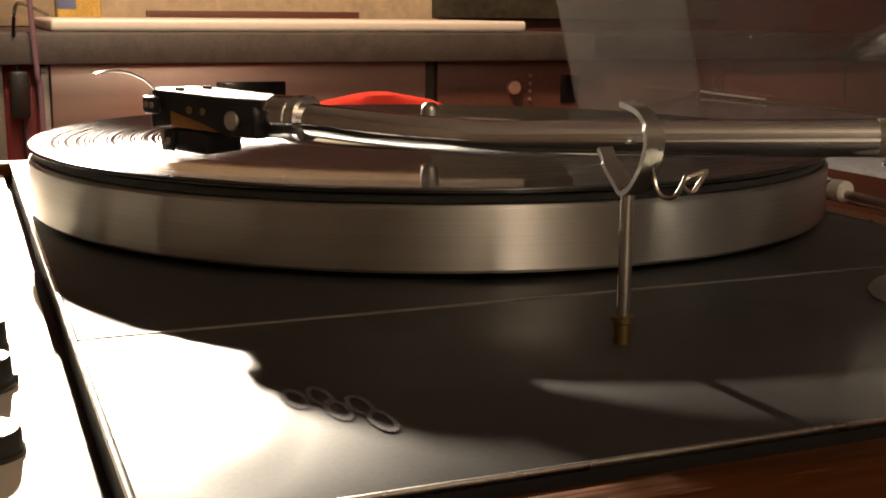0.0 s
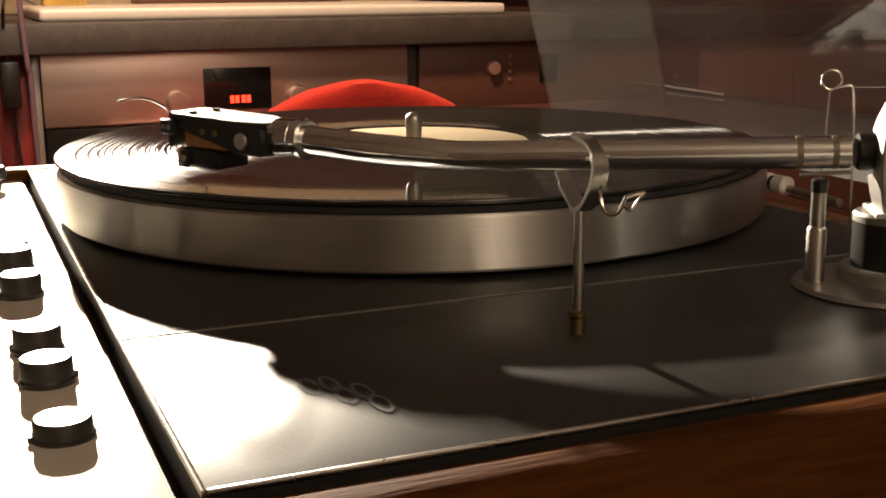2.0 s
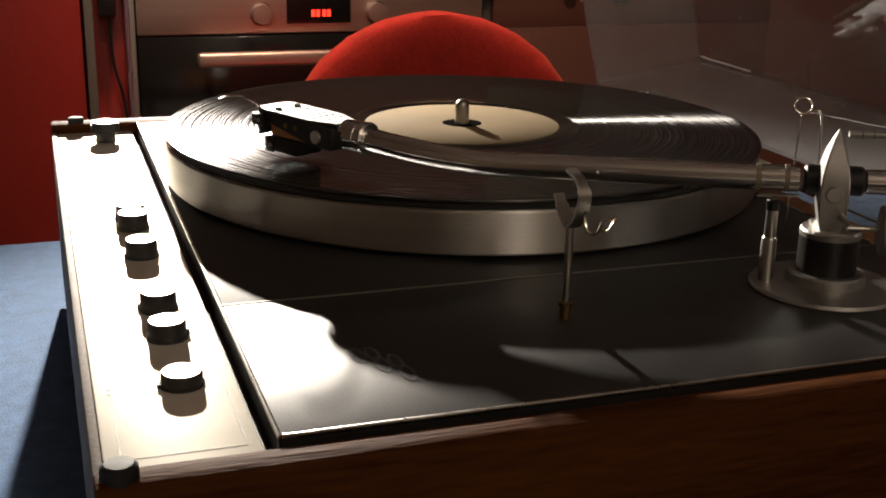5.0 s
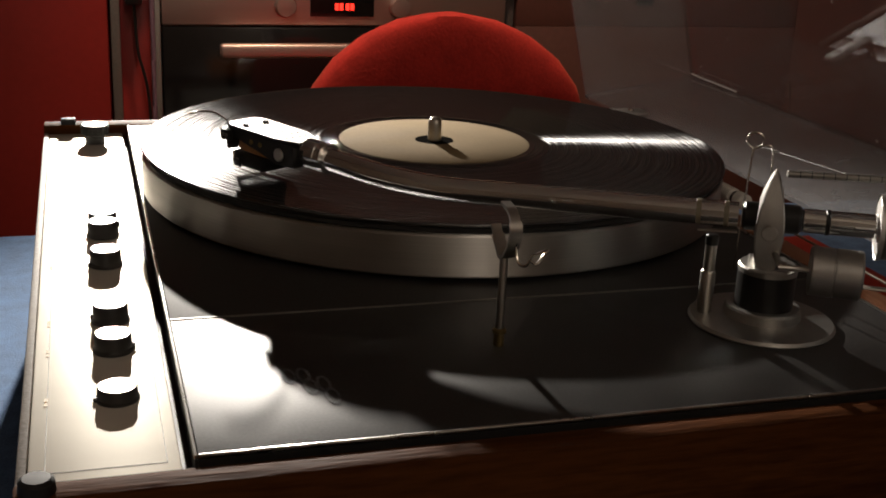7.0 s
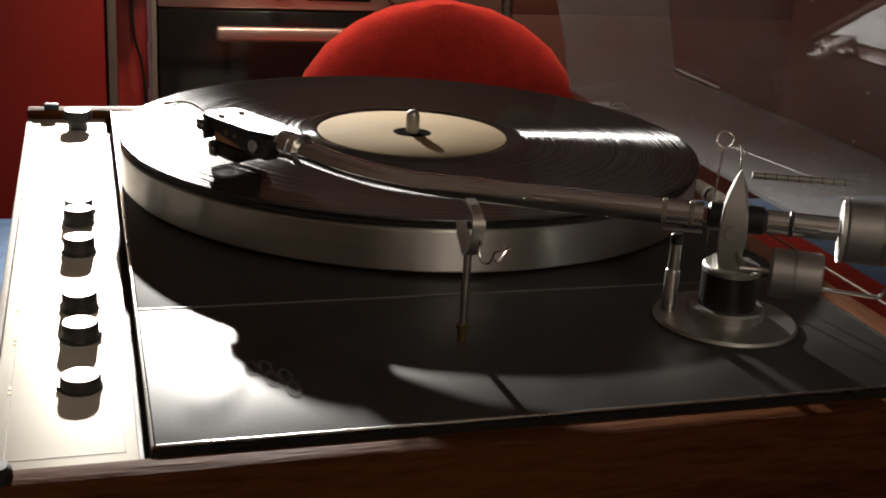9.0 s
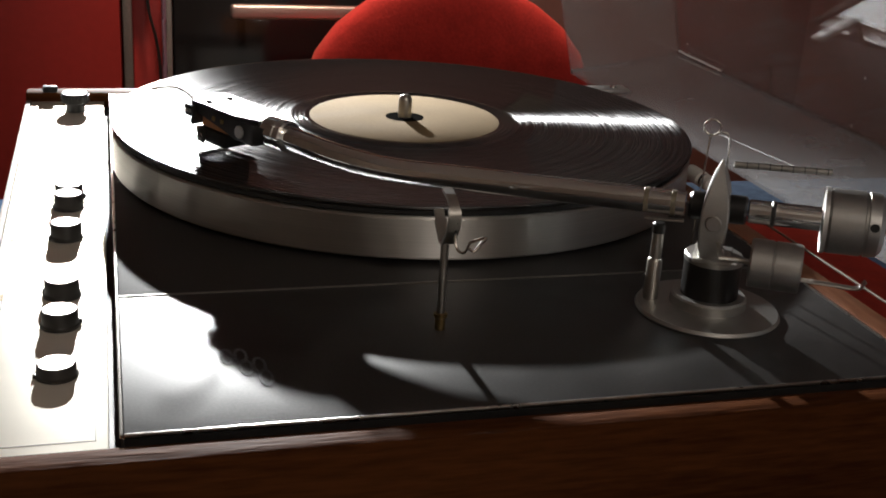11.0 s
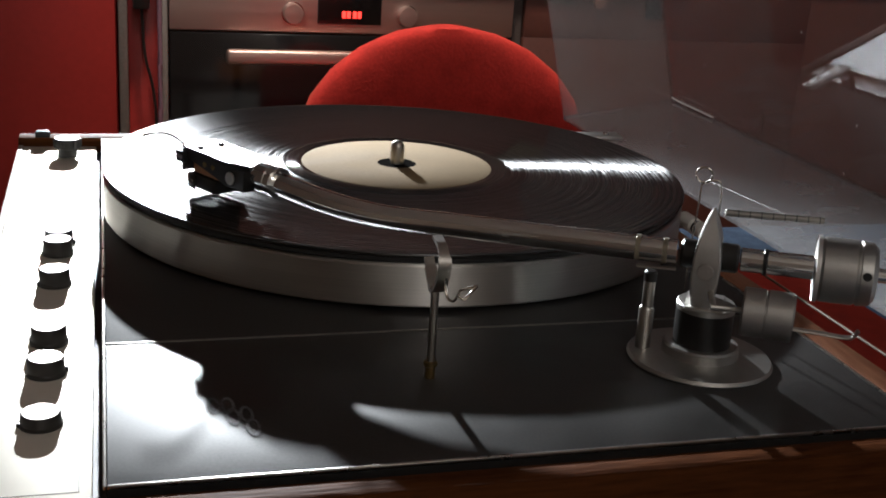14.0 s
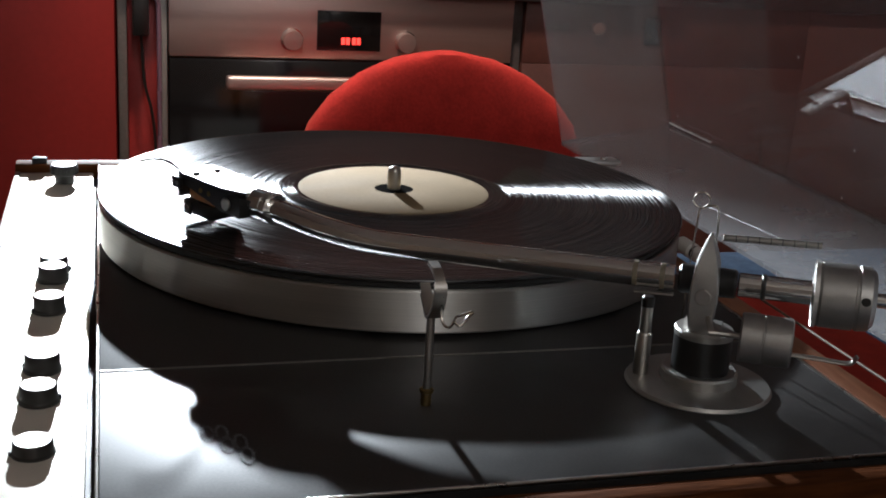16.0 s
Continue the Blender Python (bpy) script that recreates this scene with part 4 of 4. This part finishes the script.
def oven():
    o = holder("built_in_oven", "built-in steel oven with a red clock display", "oven", (0.27, KY + 0.3, FLOOR))
    x0, x1 = -0.041, 0.580
    part("body", box(B(), x0 + 0.004, x1 - 0.004, KY + 0.024, KY + 0.56, FLOOR + 0.10, -0.012), MAT_STEEL, o)
    cp = part("control_fascia", box(B(), x0, x1, KY, KY + 0.022, -0.126, -0.010, 0.002), MAT_STEEL, o, "brushed steel control fascia")
    part("display", box(B(), 0.215, 0.330, KY - 0.0025, KY + 0.001, -0.110, -0.040, 0.001), MAT_OVENGLASS, cp, "black glass display")
    # the clock's figures cannot be read: plain glowing bars
    for x in (0.262, 0.2705, 0.2815, 0.290):
        part("clock_bar", box(B(), x - 0.0032, x + 0.0032, KY - 0.0034, KY - 0.0026, -0.0985, -0.0865), MAT_DIGIT, cp)
    for x in (0.171, 0.377):
        k = part("oven_knob", lathe(B(), [(0, 0), (0.0180, 0), (0.0180, 0.012), (0.0165, 0.016), (0, 0.017)], along((x, KY - 0.0002, -0.0925), (x, KY - 1, -0.0925)), 40), MAT_STEEL, cp, "round steel knob")
        part("knob_ring", lathe(B(), [(0.0182, 0), (0.0198, 0), (0.0198, 0.002), (0.0182, 0.002)], along((x, KY - 0.0003, -0.0925), (x, KY - 1, -0.0925)), 40), MAT_CHROME, k)
    d = part("oven_door", box(B(), x0, x1, KY, KY + 0.022, FLOOR + 0.14, -0.129, 0.003), MAT_OVENGLASS, o, "black glass oven door")
    part("handle", box(B(), 0.052, 0.487, KY - 0.052, KY - 0.034, -0.176, -0.151, 0.006, 3), MAT_STEEL, d, "flat steel bar handle")
    for x in (0.075, 0.463):
        part("handle_stud", rod(B(), (x, KY - 0.036, -0.164), (x, KY + 0.001, -0.164), 0.007, 16), MAT_STEEL, d)
    part("plinth", box(B(), x0, x1, KY + 0.05, KY + 0.07, FLOOR, FLOOR + 0.10), MAT_OVENGLASS, o)


oven()


def dishwasher():
    o = holder("dishwasher", "red-brown fronted kitchen appliance beside the oven", "appliance", (0.9, KY + 0.3, FLOOR))
    x0, x1 = 0.604, 1.20
    part("body", box(B(), x0 + 0.004, x1 - 0.004, KY + 0.024, KY + 0.56, FLOOR + 0.002, -0.012), MAT_BROWNFRONT, o)
    f = part("control_fascia", box(B(), x0, x1, KY + 0.002, KY + 0.023, -0.125, -0.010, 0.0006), MAT_BROWNFRONT, o)
    part("door", box(B(), x0, x1, KY + 0.002, KY + 0.023, FLOOR + 0.1, -0.1256, 0.0006), MAT_BROWNFRONT, o)
    part("dial", lathe(B(), [(0, 0), (0.013, 0), (0.012, 0.010), (0, 0.011)], along((0.7486, KY + 0.002, -0.0566), (0.7486, KY - 1, -0.0566)), 32), MAT_DIAL, f, "small steel dial")
    for i in range(4):
        part("button", rod(B(), (0.782, KY + 0.001, -0.036 - 0.014 * i), (0.782, KY - 0.002, -0.036 - 0.014 * i), 0.003, 12), MAT_DIAL, f)
    part("printed_bar", box(B(), 0.640, 0.690, KY + 0.0008, KY + 0.0018, -0.062, -0.055), MAT_INK, f)
    part("display", box(B(), 0.845, 0.880, KY - 0.0005, KY + 0.003, -0.085, -0.035, 0.001), MAT_OVENGLASS, f)
    part("grip", box(B(), 0.80, 1.04, KY - 0.012, KY + 0.004, -0.008, 0.004, 0.002), MAT_WHITE, f, "pale grip strip")


dishwasher()
thing("filler_post", box(B(), 0.5825, 0.6015, KY + 0.012, KY + 0.03, FLOOR, -0.012, 0.001), MAT_WORKTOP, "narrow dark strip between two appliances", "trim", kind="structure")
wt = holder("worktop", "dark grey kitchen worktop with a thick edge", "worktop", (0.9, KY + 0.3, -0.009))
part("slab", box(B(), -0.12, 0.90, KY - 0.016, Y1 - 0.002, -0.009, 0.040, 0.002), MAT_WORKTOP, wt)
part("front_edge", box(B(), -0.12, 0.90, KY - 0.025, KY - 0.0165, -0.009, 0.0385, 0.003), MAT_WORKTOP, wt)
thing("side_worktop", box(B(), 0.902, 2.19, KY - 0.012, Y1 - 0.022, -0.009, 0.034, 0.002), MAT_DARKTOP, "dark stained worktop beside the hob", "worktop")
pk = holder("food_packet", "yellow and blue paper packet standing on the worktop", "packet", (0.03, 1.95, 0.0405))
part("packet_body", box(B(), 0.005, 0.085, 1.92, 1.98, 0.0405, 0.20, 0.004), MAT_YELLOW, pk)
part("packet_band", box(B(), 0.0045, 0.040, 1.9185, 1.93, 0.075, 0.165, 0.001), MAT_BLUEPRINT, pk, "blue printed band")


def hob():
    h = holder("hob_cover", "white enamelled cover lying on the worktop", "hob cover", (0.37, KY + 0.25, 0.0405))
    part("cover", box(B(), -0.036, 0.778, KY + 0.01, KY + 0.50, 0.0405, 0.060, 0.006, 3), MAT_WHITE, h)
    part("rear_edge", box(B(), 0.18, 0.62, KY + 0.49, KY + 0.505, 0.0605, 0.074, 0.002), MAT_BROWNFRONT, h, "brown rear edge")


hob()
cb = holder("red_cupboard", "tall dark red lacquered kitchen cupboard", "cupboard", (-0.5, KY + 0.3, FLOOR))
part("carcass", box(B(), -0.95, -0.128, KY + 0.024, KY + 0.56, FLOOR + 0.002, 0.75, 0.002), MAT_REDWALL, cb)
part("door", box(B(), -0.947, -0.130, KY + 0.002, KY + 0.022, FLOOR + 0.08, 0.747, 0.003), MAT_REDWALL, cb, "dark red lacquered door")
thing("cupboard_edge", box(B(), -0.1255, -0.110, KY - 0.004, KY + 0.02, FLOOR + 0.002, 0.75, 0.002), MAT_GUN, "grey metal edge strip of the red cupboard", "trim", kind="structure")
thing("dark_gap_panel", box(B(), -0.109, -0.043, KY + 0.03, KY + 0.05, FLOOR + 0.002, -0.012, 0.002), MAT_REDWALL, "dark red panel beside the oven", "panel", kind="structure")
thing("steel_post", box(B(), -0.0555, -0.0435, KY - 0.002, KY + 0.018, FLOOR + 0.002, -0.012, 0.001), MAT_GUN, "narrow steel strip beside the oven", "trim", kind="structure")


def adaptor():
    a = holder("power_adaptor", "black plug adaptor hanging on its cable", "adaptor", (-0.088, KY - 0.02, -0.09))
    part("housing", box(B(), -0.101, -0.074, KY - 0.030, KY - 0.004, -0.090, -0.018, 0.004), MAT_BLACK, a)
    part("cable", sweep(B(), smooth_path([(-0.089, KY - 0.017, -0.0185), (-0.092, KY - 0.022, 0.03), (-0.088, KY - 0.03, 0.075), (-0.070, KY + 0.10, 0.082), (-0.02, KY + 0.30, 0.0645)], 8), 0.0028, segments=10), MAT_BLACK, a)
    part("low_cable", sweep(B(), smooth_path([(-0.087, KY - 0.017, -0.089), (-0.082, KY - 0.014, -0.17), (-0.066, KY - 0.014, -0.26), (-0.062, KY - 0.012, -0.50), (-0.07, KY - 0.012, FLOOR + 0.004)], 8), 0.0026, segments=10), MAT_BLACK, a)


adaptor()
thing("mauve_cable", sweep(B(), smooth_path([(-0.070, KY - 0.036, 0.30), (-0.067, KY - 0.034, 0.09), (-0.062, KY - 0.034, -0.02), (-0.058, KY - 0.030, -0.12), (-0.060, KY - 0.030, FLOOR + 0.004)], 8), 0.0042, segments=10), MAT_PURPLE, "mauve cable hanging down in front of the worktop", "cable")
thing("dark_picture", box(B(), 0.83, 1.60, Y1 - 0.02, Y1 - 0.002, 0.062, 0.55, 0.003), MAT_DARKFRAME, "dark board leaning on the kitchen wall", "board")

def base_cupboard(x0, x1):
    c = holder("base_cupboard", "red-brown kitchen base cupboard under the worktop", "cupboard", ((x0 + x1) / 2, KY + 0.3, FLOOR), group="base cupboards")
    part("carcass", box(B(), x0, x1, KY + 0.024, KY + 0.56, FLOOR + 0.002, -0.012), MAT_BROWNFRONT, c)
    part("door", box(B(), x0 + 0.0005, x1 - 0.0005, KY + 0.002, KY + 0.022, FLOOR + 0.08, -0.014, 0.0006), MAT_BROWNFRONT, c)


base_cupboard(1.2005, 1.70)
base_cupboard(1.702, 2.19)

# ---- the felt-covered chair in front of the oven ----


def chair():
    c = holder("felt_chair", "chair with a rounded back covered in red felt", "chair", (0.265, 0.83, FLOOR))
    cx, top = 0.262, -0.014
    rows = [(0.0, 0.0), (0.055, 0.006), (0.105, 0.026), (0.145, 0.055), (0.172, 0.090), (0.186, 0.130), (0.190, 0.180), (0.186, 0.300), (0.175, 0.420)]
    bm = B()
    # a domed, padded back: cross-sections stacked downwards, thick at the middle, bowed round the sitter
    rings = []
    n = 44
    for k in range(22):
        u = k / 21
        drop = 0.42 * u ** 1.6
        half = 0.004
        for (w0, d0), (w1, d1) in zip(rows, rows[1:]):
            if d0 <= drop <= d1:
                half = w0 + (w1 - w0) * (drop - d0) / (d1 - d0)
        half = max(half, 0.012)
        thick = 0.012 + 0.030 * min(1.0, (drop / 0.10) ** 0.5) if drop > 0 else 0.006
        ring = []
        for i in range(n):
            a = 2 * math.pi * i / n
            x = half * math.copysign(abs(math.cos(a)) ** 0.9, math.cos(a))
            y = thick * math.copysign(abs(math.sin(a)) ** 0.75, math.sin(a)) - 0.20 * x * x / 0.19 + 0.05 * u
            ring.append(bm.verts.new((cx + x, 0.83 + y, top - drop)))
        rings.append(ring)
    for a, b in zip(rings, rings[1:]):
        for i in range(n):
            j = (i + 1) % n
            bm.faces.new((a[i], a[j], b[j], b[i]))
    bm.faces.new(rings[0])
    bm.faces.new(rings[-1][::-1])
    part("backrest", bm, MAT_FELT, c, "rounded back in red felt")
    part("seat", lathe(B(), [(0, -0.445), (0.19, -0.445), (0.21, -0.43), (0.21, -0.40), (0.19, -0.385), (0, -0.38)], Matrix.Translation((cx, 1.0, 0)), 48), MAT_FELT, c)
    for dx in (-0.15, 0.15):
        for dy in (-0.13, 0.15):
            part("leg", rod(B(), (cx + dx * 1.15, 1.0 + dy * 1.15, FLOOR), (cx + dx, 1.0 + dy, -0.444), 0.013, 16), MAT_WOOD, c)


chair()
